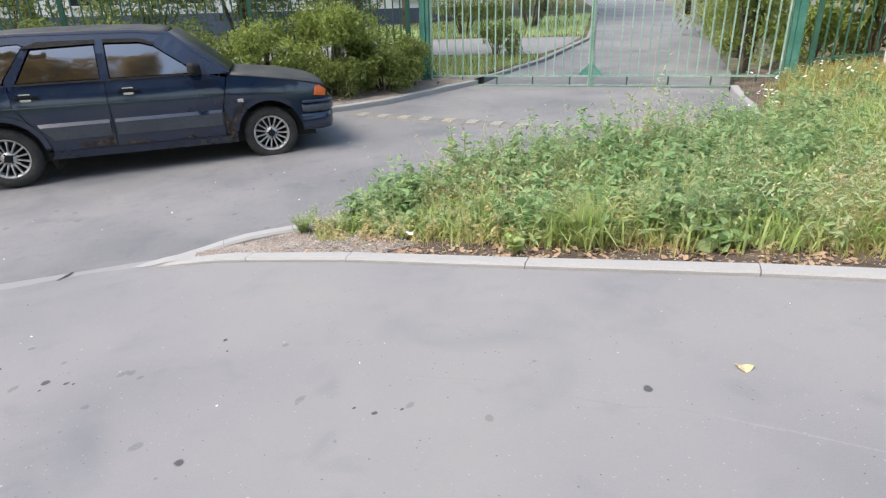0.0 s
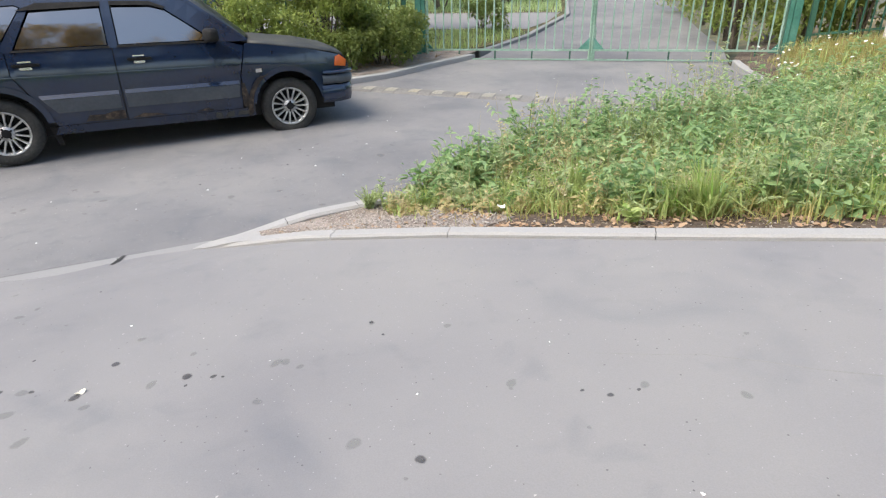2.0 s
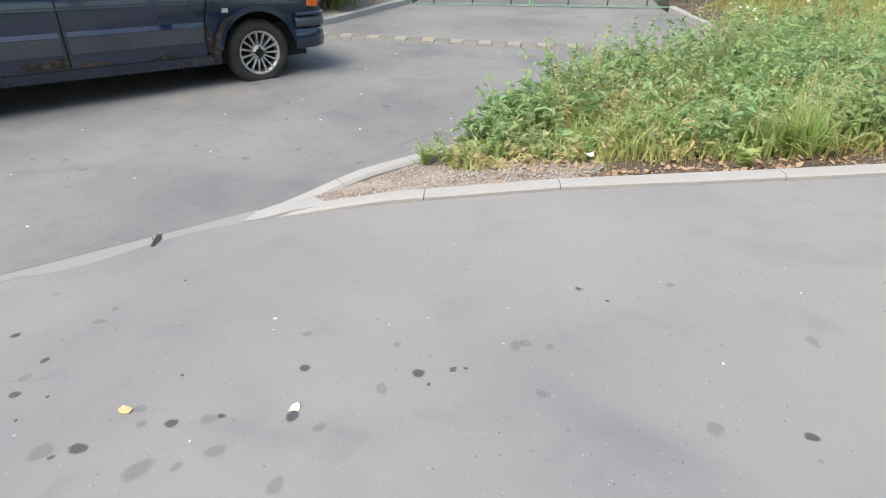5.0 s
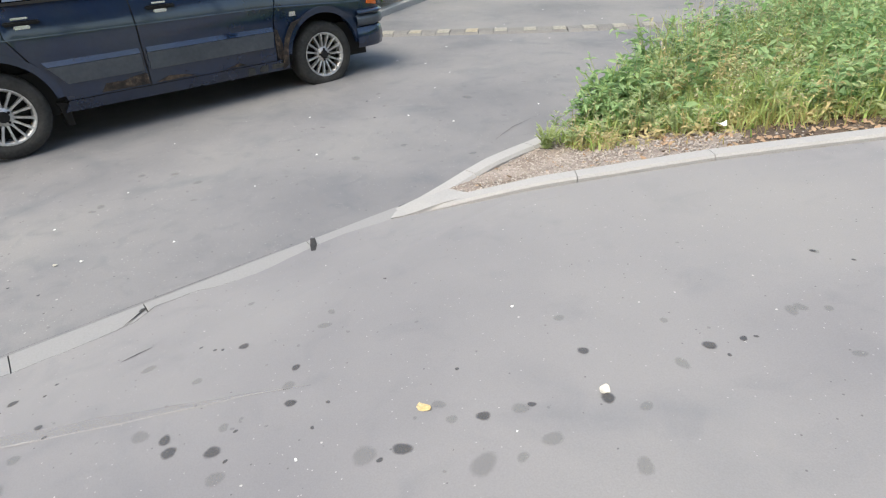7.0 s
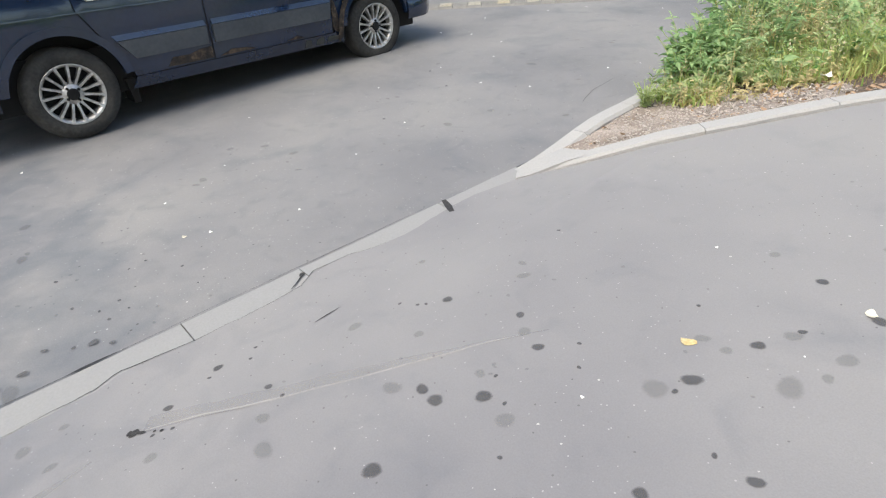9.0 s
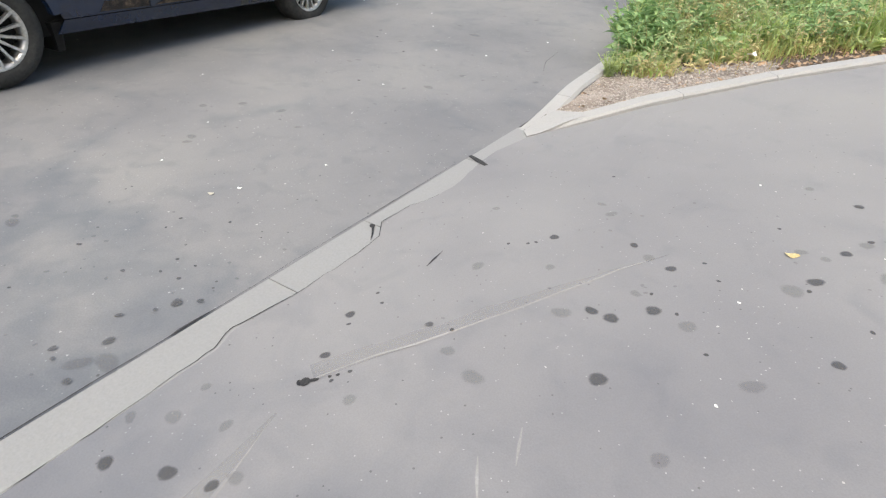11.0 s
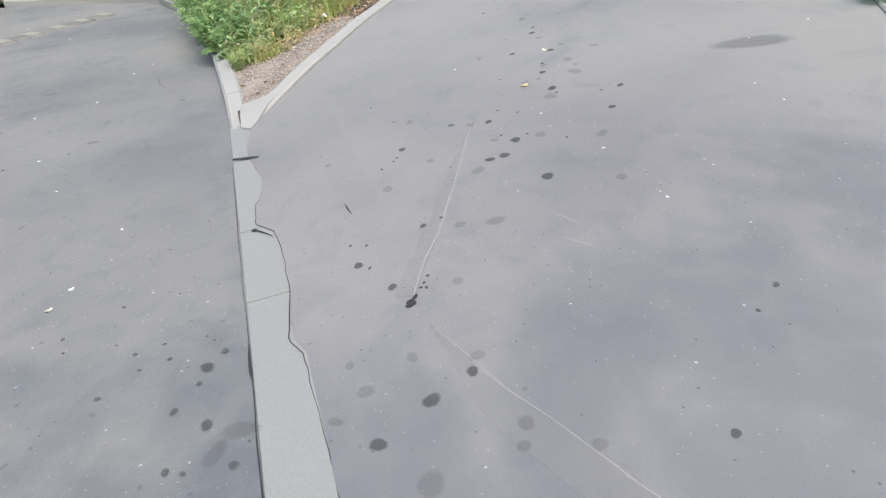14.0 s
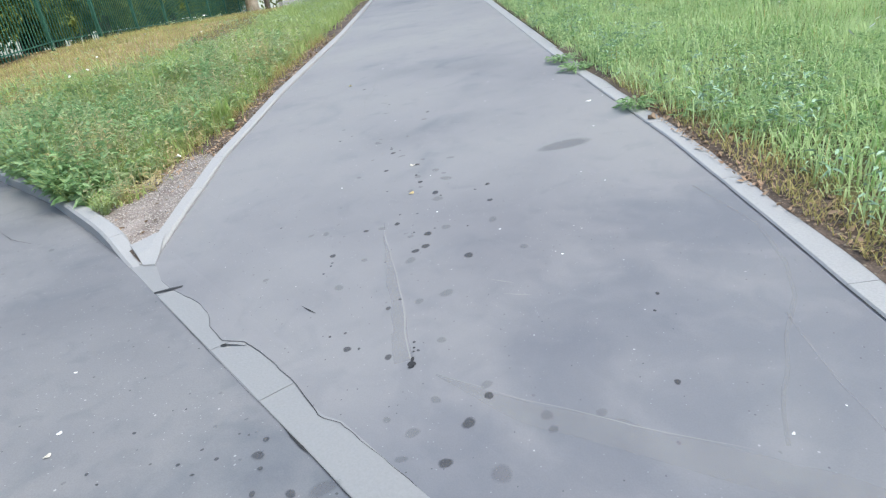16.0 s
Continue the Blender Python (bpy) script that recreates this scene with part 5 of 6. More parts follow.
# feathery seed heads over the weeds
SEED = varied("seed_head", [(0.22, 0.23, 0.13), (0.34, 0.33, 0.2), (0.44, 0.40, 0.26)], 3, 0.85, island=0.7)
H = scatter(near_isl, 650, lambda x, y: bare(x, y) * (1 - dryness(x, y)) * smoothstep(0.4, 0.65, clump(x, y, 1.2, 55)), verge_z)
k = 16
top_z = nr.uniform(0.2, 0.42, len(H)) * np.array([0.45 + 0.55 * smoothstep(0.5, 2.1, x) for x, y, _ in H])
PP = np.repeat(H, k, 0) + np.stack([nr.normal(0, 0.02, len(H) * k), nr.normal(0, 0.02, len(H) * k), np.repeat(top_z, k) * nr.uniform(0.6, 1.0, len(H) * k)], 1)
a = nr.uniform(0, 6.28, len(PP))
stuff("seed_heads", *leaves(PP, np.stack([np.cos(a), np.sin(a), nr.uniform(0.3, 1.6, len(PP))], 1), nr.uniform(0.012, 0.028, len(PP)), 0.35), SEED, "pale feathery seed heads over the weeds", "weeds")


def plant(name, x, y, tall, k, size, wide, material, label, spread=0.3, rosette=False):
    """One plant that stands out: leaves round leaning stems."""
    root = tagged(new(name), label, "plant")
    z = verge_z(x, y)
    root.location = (x, y, z)
    n = max(3, k // 9)
    sv, parts3 = [], []
    for i in range(n):
        a = random.uniform(0, 6.28)
        b = spread * random.uniform(0.3, 1) * tall
        t1 = tall * random.uniform(0.65, 1.0)
        tt = nr.uniform(0.1, 1, k // n + 2)
        pts = np.stack([math.cos(a) * b * tt**1.5, math.sin(a) * b * tt**1.5, t1 * tt], 1)
        aa = nr.uniform(0, 6.28, len(tt))
        D = np.stack([np.cos(aa), np.sin(aa), nr.uniform(0, 0.9, len(tt))], 1)
        parts3.append(leaves(pts, D, size * (1.2 - 0.6 * tt) * nr.uniform(0.7, 1.2, len(tt)), wide))
        V, F = tube([(0, 0, -0.01), (math.cos(a) * b * 0.35, math.sin(a) * b * 0.35, t1 * 0.5), (math.cos(a) * b, math.sin(a) * b, t1)], [0.004, 0.003, 0.0015], 4)
        mesh("stem", V, F, BLADE, root)
    stuff("foliage", *join(*parts3), material, "", "", root)
    return root


plant("weed_clump", 0.42, 4.15, 0.16, 300, 0.036, 0.28, WEED, "small feathery green weed at the kerb corner", 0.75)
plant("dock_plant", 1.15, 4.3, 0.40, 120, 0.115, 0.34, LEAF_DARK, "broad-leaved dark green dock plant", 0.5)
plant("dock_plant", 1.75, 4.38, 0.56, 130, 0.12, 0.34, LEAF_DARK, "broad-leaved dark green dock plant", 0.45)
plant("dock_plant", 0.85, 4.2, 0.28, 60, 0.11, 0.42, LEAF_DARK, "broad-leaved dark green dock plant", 0.6)
plant("dock_plant", 1.02, 4.27, 0.26, 90, 0.11, 0.32, LEAF_DARK, "broad-leaved dark green plant spilling over the road kerb", 0.95)
plant("dock_plant", 1.5, 4.32, 0.34, 110, 0.12, 0.32, LEAF_DARK, "broad-leaved dark green plant spilling over the road kerb", 0.8)
plant("maple_seedling", 1.42, 2.78, 0.12, 14, 0.075, 0.9, BLADE, "small bright green seedling beside the kerb", 0.4)
for x, y, tall, kind in ((1.2, 4.27, 0.3, LEAF_DARK), (1.38, 4.3, 0.26, LEAF_DARK), (1.75, 4.34, 0.34, LEAF_DARK), (2.1, 4.4, 0.36, LEAF_DARK), (2.6, 4.48, 0.4, LEAF_DARK)):
    plant("dock_plant", x, y, tall, 130, 0.12, 0.34, kind, "broad-leaved green plant hanging over the road kerb", 1.1)
plant("burdock", 2.3, 2.25, 0.16, 18, 0.10, 0.7, LEAF_DARK, "low broad-leaved burdock beside the kerb", 0.8)
WORMWOOD = varied("grey_green_leaf", [(0.06, 0.12, 0.075), (0.13, 0.21, 0.14), (0.22, 0.32, 0.22), (0.34, 0.43, 0.33)], 2.5, 0.6, island=0.6)
for x, y, tall in ((1.75, 4.2, 0.42), (2.1, 4.35, 0.5), (2.5, 4.3, 0.45), (2.35, 3.9, 0.5), (3.1, 4.4, 0.45)):
    plant("wormwood", x, y, tall, 420, 0.04, 0.22, WORMWOOD, "feathery grey-green weed above the road kerb", 0.55)
for x, y, tall in ((1.15, 4.05, 0.34), (1.5, 3.9, 0.4), (2.0, 3.7, 0.42), (2.7, 3.5, 0.5), (3.3, 3.9, 0.5), (2.2, 3.1, 0.34), (3.0, 2.6, 0.4), (3.9, 3.3, 0.5), (4.4, 4.2, 0.5), (4.2, 2.3, 0.42)):
    plant("dock_plant", x, y, tall, 90, 0.15, 0.26, LEAF_DARK, "broad-leaved bright green dock among the weeds", 0.6)
for x, y, n, h in ((1.85, 2.72, 190, 0.36), (1.72, 2.85, 110, 0.28), (3.2, 1.75, 190, 0.36), (2.55, 2.75, 150, 0.38), (3.5, 2.9, 170, 0.42), (1.55, 3.45, 120, 0.36), (4.3, 1.5, 160, 0.38), (2.9, 3.2, 150, 0.42), (4.6, 3.3, 160, 0.42)):
    root = tagged(new("grass_tuft"), "bright green arching tuft of grass", "grass tuft", "grass tufts")
    root.location = (x, y, verge_z(x, y))
    stuff("foliage", *blades(np.stack([nr.normal(0, 0.05, n), nr.normal(0, 0.05, n), np.full(n, -0.01)], 1), nr.uniform(0.5, 1.0, n) * h, 0.013, 0.75, 0.7), BLADE, "", "", root)

# the verge towards the fence, dry and thin
far_verge = side(FRONT, 0.12)[5:10] + [(26.0, -7.6), (18.3, -1.2), (12.6, 3.2), (8.3, 6.6), (7.2, 6.9), (6.4, 5.8)]
P = scatter(far_verge, 45000, lambda x, y: smoothstep(0.25, 0.6, front_dist(x, y)) * (1 - 0.93 * dryness(x, y)) * (1.0 if x > 5 else 0.35), verge_z)
stuff("verge_grass", *blades(P, (0.08 + 0.24 * nr.rand(len(P))) * np.array([(0.5 + 0.9 * clump(x, y, 1.4, 33)) * (1 - 0.6 * dryness(x, y)) for x, y, _ in P]), 0.012, 0.7), BLADE, "green grass of the verge along the path", "grass")
P = scatter(far_verge, 38000, lambda x, y: 0.08 + dryness(x, y), verge_z)
stuff("verge_dry_grass", *blades(P, (0.04 + 0.16 * nr.rand(len(P))) * np.array([0.5 + 0.8 * clump(x, y, 1.1, 35) for x, y, _ in P]), 0.008, 0.9), DRY, "dry golden grass before the fence", "grass")

W = scatter(far_verge, 1500, lambda x, y: smoothstep(0.3, 0.6, front_dist(x, y)) * (1 - 0.97 * dryness(x, y)) * (x < 13) * smoothstep(0.35, 0.6, clump(x, y, 1.6, 37)), verge_z)
k = 12
PP = np.repeat(W, k, 0) + np.stack([nr.normal(0, 0.05, len(W) * k), nr.normal(0, 0.05, len(W) * k), nr.uniform(0.03, 0.26, len(W) * k)], 1)
a = nr.uniform(0, 6.28, len(PP))
stuff("verge_weeds", *leaves(PP, np.stack([np.cos(a), np.sin(a), nr.uniform(0, 0.9, len(PP))], 1), nr.uniform(0.05, 0.11, len(PP)), 0.26, 0.5), WEED, "leafy green weeds in the verge along the path", "weeds")

P = scatter([(6.6, 5.2), (7.0, 4.2), (9.0, 4.4), (10.5, 4.4), (8.6, 6.4), (7.5, 6.9), (6.9, 6.3)], 6500, lambda x, y: 0.3 + 0.7 * clump(x, y, 1.6, 61), verge_z)
stuff("tall_dry_grass", *blades(P, 0.10 + 0.2 * nr.rand(len(P)), 0.008, 0.6), DRY, "tall golden dry grass beside the gate post", "grass")
POST = varied("pale_post_paint", [(0.50, 0.48, 0.49), (0.62, 0.60, 0.61)], 2.5, 0.8, bump=0.3, bump_scale=40, fine=(40, 0.08))
post = tagged(new("concrete_post"), "pale whitewashed concrete post in dry grass", "post")
post.location = (8.25, 5.82, verge_z(8.25, 5.82))
part("shaft", box_bm((0.26, 0.26, 2.3), pose(0, 0, 1.05, 0, 0, 30), 0.03), POST, post)

# the lawn beyond the path
lawn_near = [(-5.2, 3.6)] + side(RIGHT, -0.16)[1:8] + [(8.0, -12.0), (-1.5, -6.5), (-5.0, -2.0)]


def right_dist(x, y):
    best = 1e9
    for (x0, y0), (x1, y1) in zip(RIGHT, RIGHT[1:]):
        dx, dy = x1 - x0, y1 - y0
        t = min(max(((x - x0) * dx + (y - y0) * dy) / (dx * dx + dy * dy), 0), 1)
        best = min(best, math.hypot(x - x0 - t * dx, y - y0 - t * dy))
    return best


def lawn_keep(x, y):
    d = right_dist(x, y)
    edge = 0.15 + 0.15 * smoothstep(-2.1, -2.7, x) + 0.12 * (clump(x, y, 2.0, 8) - 0.5)
    return smoothstep(edge - 0.08, edge + 0.2, d) * (0.55 + 0.45 * clump(x, y, 1.0, 5)) * (1.0 if d < 5 else 0.55)


P = scatter(lawn_near, 150000, lawn_keep, lawn_z)
stuff("lawn_grass", *blades(P, (0.06 + 0.2 * nr.rand(len(P)) ** 1.6) * np.array([0.55 + 0.8 * clump(x, y, 1.7, 66) for x, y, _ in P]), 0.0085, 1.25, 0.8), LAWN, "thick uncut green lawn beside the path", "grass")
P = scatter(lawn_near, 6000, lambda x, y: lawn_keep(x, y) * smoothstep(0.42, 0.64, clump(x, y, 0.9, 31) + 0.12 * (right_dist(x, y) < 1.6)), lawn_z)
k = 9
PP = np.repeat(P, k, 0) + np.stack([nr.normal(0, 0.04, len(P) * k), nr.normal(0, 0.04, len(P) * k), nr.uniform(0.02, 0.11, len(P) * k)], 1)
a = nr.uniform(0, 6.28, len(PP))
stuff("lawn_weeds", *leaves(PP, np.stack([np.cos(a), np.sin(a), nr.uniform(0, 0.6, len(PP))], 1), nr.uniform(0.03, 0.085, len(PP)), 0.26, 0.5), LEAF_DARK, "broad-leaved weeds in the lawn", "weeds")
BLUE_WEED = varied("blue_green_leaf", [(0.04, 0.11, 0.06), (0.09, 0.20, 0.11), (0.17, 0.31, 0.17), (0.29, 0.42, 0.28)], 2.5, 0.5, island=0.6)
P = scatter(lawn_near, 800, lambda x, y: lawn_keep(x, y) * (right_dist(x, y) < 1.2) * smoothstep(0.42, 0.6, clump(x, y, 1.1, 63) + 0.15 * (right_dist(x, y) < 0.8)), lawn_z)
k = 14
PP = np.repeat(P, k, 0) + np.stack([nr.normal(0, 0.035, len(P) * k), nr.normal(0, 0.035, len(P) * k), nr.uniform(0.03, 0.19, len(P) * k)], 1)
a = nr.uniform(0, 6.28, len(PP))
stuff("lawn_weeds", *leaves(PP, np.stack([np.cos(a), np.sin(a), nr.uniform(0, 1.0, len(PP))], 1), nr.uniform(0.03, 0.075, len(PP)), 0.24, 0.5), BLUE_WEED, "feathery blue-green weeds along the lawn's edge", "weeds")
P = scatter(lawn_near, 3500, lambda x, y: lawn_keep(x, y) * (0.3 + 0.7 * clump(x, y, 1.4, 77)), lawn_z)
stuff("lawn_stalks", *blades(P, 0.10 + 0.16 * nr.rand(len(P)), 0.005, 0.9), DRY, "straw-coloured stalks in the lawn", "grass")
lawn_far = [(4.5, -3.9), (12.0, -9.95), (22.0, -18.1), (22.0, -30.0), (2.0, -22.0), (-3.0, -8.0)]
P = scatter(lawn_far, 45000, lambda x, y: 1.0, lawn_z)
stuff("far_lawn_grass", *blades(P, 0.10 + 0.12 * nr.rand(len(P)), 0.015, 1.2), LAWN, "green lawn running on along the path", "grass")
for x, y in ((-1.75, 1.0), (-0.62, 0.22), (-0.25, -0.02)):
    root = tagged(new("weed_clump"), "dark green weed growing over the lawn kerb", "plant", "kerb weeds")
    root.location = (x, y, path_z(x, y) + 0.012)
    n = 170
    a = nr.uniform(0, 6.28, n)
    rr = nr.uniform(0, 0.13, n)
    stuff("foliage", *leaves(np.stack([rr * np.cos(a), rr * np.sin(a), nr.uniform(0.0, 0.06, n)], 1), np.stack([np.cos(a), np.sin(a), nr.uniform(-0.1, 0.4, n)], 1), nr.uniform(0.03, 0.07, n), 0.35), LEAF_DARK, "", "", root)


# white flower heads
def flower_heads(P, r):
    n = len(P)
    a = np.arange(6) * np.pi / 3
    ring = np.stack([np.cos(a), np.sin(a), 0 * a], 1)
    tilt = nr.normal(0, 0.35, (n, 1, 2))
    R = ring[None] * (r * nr.uniform(0.6, 1.2, n))[:, None, None]
    R = R + np.concatenate([np.zeros((n, 6, 2)), (R[:, :, :2] * tilt).sum(2, keepdims=True)], 2)
    V = np.concatenate([P[:, None] + [0, 0, 0.006], P[:, None] + R], 1).reshape(-1, 3)
    b = np.arange(n)[:, None] * 7
    F = np.concatenate([b + [0, k + 1, (k + 1) % 6 + 1] for k in range(6)])
    return V, F, np.zeros((0, 4), int)


P = scatter(lawn_near, 700, lambda x, y: smoothstep(1.6, 3.2, right_dist(x, y)) * smoothstep(0.45, 0.65, clump(x, y, 1.3, 22)), lawn_z) + [0, 0, 0.17]
P2 = scatter(far_verge, 110, lambda x, y: smoothstep(0.8, 1.4, front_dist(x, y)) * smoothstep(0.45, 0.6, clump(x, y, 0.8, 24)), verge_z) + [0, 0, 0.2]
P3 = scatter([(4.6, 4.9), (5.6, 5.6), (6.8, 6.8), (7.4, 6.0), (6.0, 4.2)], 36, lambda x, y: 1, verge_z) + [0, 0, 0.3]
stuff("white_flowers", *flower_heads(np.concatenate([P, P2, P3]), 0.019), FLOWER, "scattered small white flower heads", "flowers")
SF = np.concatenate([P - [0, 0, 0.17], P2 - [0, 0, 0.2], P3 - [0, 0, 0.3]])
stuff("flower_stalks", *blades(SF, np.concatenate([np.full(len(P), 0.18), np.full(len(P2), 0.21), np.full(len(P3), 0.31)]), 0.004, 0.02), BLADE, "thin stalks of the white flowers", "flowers")

# dead leaves and pebbles on the bare soil
strip = dense(side(RIGHT, -0.115)[:6], 0.12) + dense(side(RIGHT, -0.36)[:6][::-1], 0.12)
strip = [(x + 0.02 * noise.noise((3 * x, 3 * y, 1)), y + 0.02 * noise.noise((3 * x, 3 * y, 6))) for x, y in strip]
tagged(sheet("soil_strip", strip, lambda x, y: gz(x, y) + 0.0095, 0.12, SOIL), "bare brown soil along the lawn kerb", "soil", kind="structure")
P = scatter(near_isl, 4200, lambda x, y: (front_dist(x, y) < 0.62) * (0.35 if x < 0.6 else 1.0) * smoothstep(0.3, 0.55, clump(x, y, 5, 15)), verge_z) + [0, 0, 0.012]
a = nr.uniform(0, 6.28, len(P))
L1 = leaves(P, np.stack([np.cos(a), np.sin(a), nr.normal(0.1, 0.25, len(P))], 1), nr.uniform(0.014, 0.046, len(P)), 0.6, -0.15)
P = scatter([(-3.7, 2.4), (-3.1, 2.02), (-2.25, 1.36), (-1.6, 0.85), (-1.9, 0.6), (-2.6, 1.0), (-3.5, 1.6), (-4.0, 2.2)], 1500, lambda x, y: 1 - smoothstep(0.25, 0.45, right_dist(x, y)), lawn_z) + [0, 0, 0.012]
a = nr.uniform(0, 6.28, len(P))
L2 = leaves(P, np.stack([np.cos(a), np.sin(a), nr.normal(0.15, 0.3, len(P))], 1), nr.uniform(0.006, 0.028, len(P)) * nr.choice([0.6, 1.0, 1.6], len(P)), 0.5, -0.2)
P = scatter([(-3.9, 2.6), (-3.1, 2.02), (-2.25, 1.36), (-1.1, 0.5), (-1.3, 0.3), (-2.5, 1.1), (-3.5, 1.7), (-4.2, 2.3)], 1600, lambda x, y: (right_dist(x, y) > 0.15) * (1 - smoothstep(0.3, 0.5, right_dist(x, y))), lawn_z)
stuff("edge_straw", *blades(P, 0.03 + 0.07 * nr.rand(len(P)), 0.005, 1.8), DRY, "flattened dry straw along the lawn kerb", "grass")
stuff("leaf_litter", *join(L1, L2), LITTER, "dry brown fallen leaves on bare soil", "leaf litter")


def pebbles(P, r):
    n = len(P)
    base = np.array([(1, 0, 0), (0, 1, 0), (-1, 0, 0), (0, -1, 0), (0, 0, 0.7), (0, 0, -0.7)], float)
    Fb = np.array([(0, 1, 4), (1, 2, 4), (2, 3, 4), (3, 0, 4), (1, 0, 5), (2, 1, 5), (3, 2, 5), (0, 3, 5)])
    V = P[:, None] + base[None] * (r[:, None] * nr.uniform(0.6, 1.3, (n, 3)))[:, None] + nr.normal(0, 0.15, (n, 6, 3)) * r[:, None, None]
    return V.reshape(-1, 3), (np.arange(n)[:, None, None] * 6 + Fb[None]).reshape(-1, 3), np.zeros((0, 4), int)


STONE = varied("pebble", [(0.18, 0.15, 0.125), (0.29, 0.25, 0.22), (0.42, 0.38, 0.345)], 10, 0.9, island=0.7)
P = scatter(tip, 1500, lambda x, y: 1, lambda x, y: verge_z(x, y) + 0.02)
P2 = scatter(near_isl, 1600, lambda x, y: (front_dist(x, y) < 0.34) * 1.0, lambda x, y: verge_z(x, y) + 0.006)
stuff("pebbles", *pebbles(np.concatenate([P, P2]), nr.uniform(0.003, 0.010, len(P) + len(P2))), STONE, "small grey and tan pebbles on the soil", "gravel")


# ---- shrubs, trees ----
def shrub(name, x, y, z, w, d, h, n, size, material, label, stems=7, low=0.1):
    """A bush: leaning stems and a lumpy crown of single leaves."""
    root = tagged(new(name), label, "shrub")
    root.location = (x, y, z)
    tops = []
    for i in range(stems):
        a = random.uniform(0, 6.28)
        e = (math.cos(a) * w * 0.36 * random.uniform(0.3, 1), math.sin(a) * d * 0.36 * random.uniform(0.3, 1), h * random.uniform(0.6, 0.92))
        V, F = tube([(e[0] * 0.15, e[1] * 0.15, -0.05), (e[0] * 0.5, e[1] * 0.5, e[2] * 0.5), e], [0.018 * h, 0.012 * h, 0.004 * h], 6)
        mesh("stem", V, F, BARK, root)
        tops.append(e)
    lumps = 5 + int(w * d * 4)
    C = np.stack([nr.uniform(-0.5, 0.5, lumps) * w, nr.uniform(-0.5, 0.5, lumps) * d, nr.uniform(low + 0.15, 0.85, lumps) * h], 1)
    C = np.concatenate([C, np.array(tops)])
    pick = nr.randint(0, len(C), n)
    v = nr.normal(0, 1, (n, 3))
    v /= np.linalg.norm(v, axis=1)[:, None]
    rad = np.array([random.uniform(0.16, 0.3) for _ in C]) * min(w, h, max(d, 0.8))
    P = C[pick] + v * (rad[pick] * nr.uniform(0.55, 1.1, n) ** 0.6)[:, None]
    P = P[P[:, 2] > low * h * 0.4]
    D = nr.normal(0, 1, (len(P), 3)) + [0, 0, 0.1]
    stuff("foliage", *leaves(P, D, nr.uniform(0.6, 1.3, len(P)) * size, 0.55), material, "", "", root)
    return root


for x, w, h, m in ((-9.6, 1.8, 1.3, BUSH), (-8.0, 1.8, 1.2, BUSH), (-6.4, 1.7, 1.4, BUSH), (-4.8, 1.6, 1.25, BUSH_Y), (-3.3, 1.6, 1.15, BUSH), (-1.9, 1.5, 1.2, BUSH), (-0.6, 1.3, 1.1, BUSH), (0.5, 1.1, 1.1, BUSH_Y), (1.5, 1.15, 1.35, BUSH_Y), (2.35, 1.0, 0.9, BUSH)):
    y = 9.95 + random.uniform(-0.1, 0.1)
    shrub("hedge_shrub", x, y, road_z(x, y) + 0.08, w * 1.1, 1.15, h, int(4600 * w), 0.062, m, "yellowing green leafy shrub before the fence" if m is BUSH_Y else "dense dark green shrub before the fence", low=0.0)
for x, y, w, h in ((2.95, 10.2, 0.9, 0.7), (2.5, 9.75, 0.8, 0.55), (1.7, 9.6, 0.9, 0.6), (0.9, 9.55, 0.9, 0.6)):
    shrub("low_shrub", x, y, road_z(x, y) + 0.1, w, 0.7, h, 2600, 0.05, BUSH, "low dark green shrub in the hedge bed", low=0.0)
for x, y, w, h in ((8.9, 9.0, 1.5, 2.2), (9.9, 10.1, 1.7, 2.5), (11.2, 11.6, 1.9, 2.7), (12.7, 13.6, 2.0, 2.8), (8.75, 7.55, 0.8, 1.0), (9.9, 7.4, 1.2, 1.5), (11.2, 6.4, 1.4, 1.6)):
    shrub("drive_shrub", x, y, verge_z(x, y) - 0.05, w, w * 0.9, h, int(4200 * w), 0.07, BUSH_Y, "tall yellowing leafy shrub beside the gate drive", low=0.02)


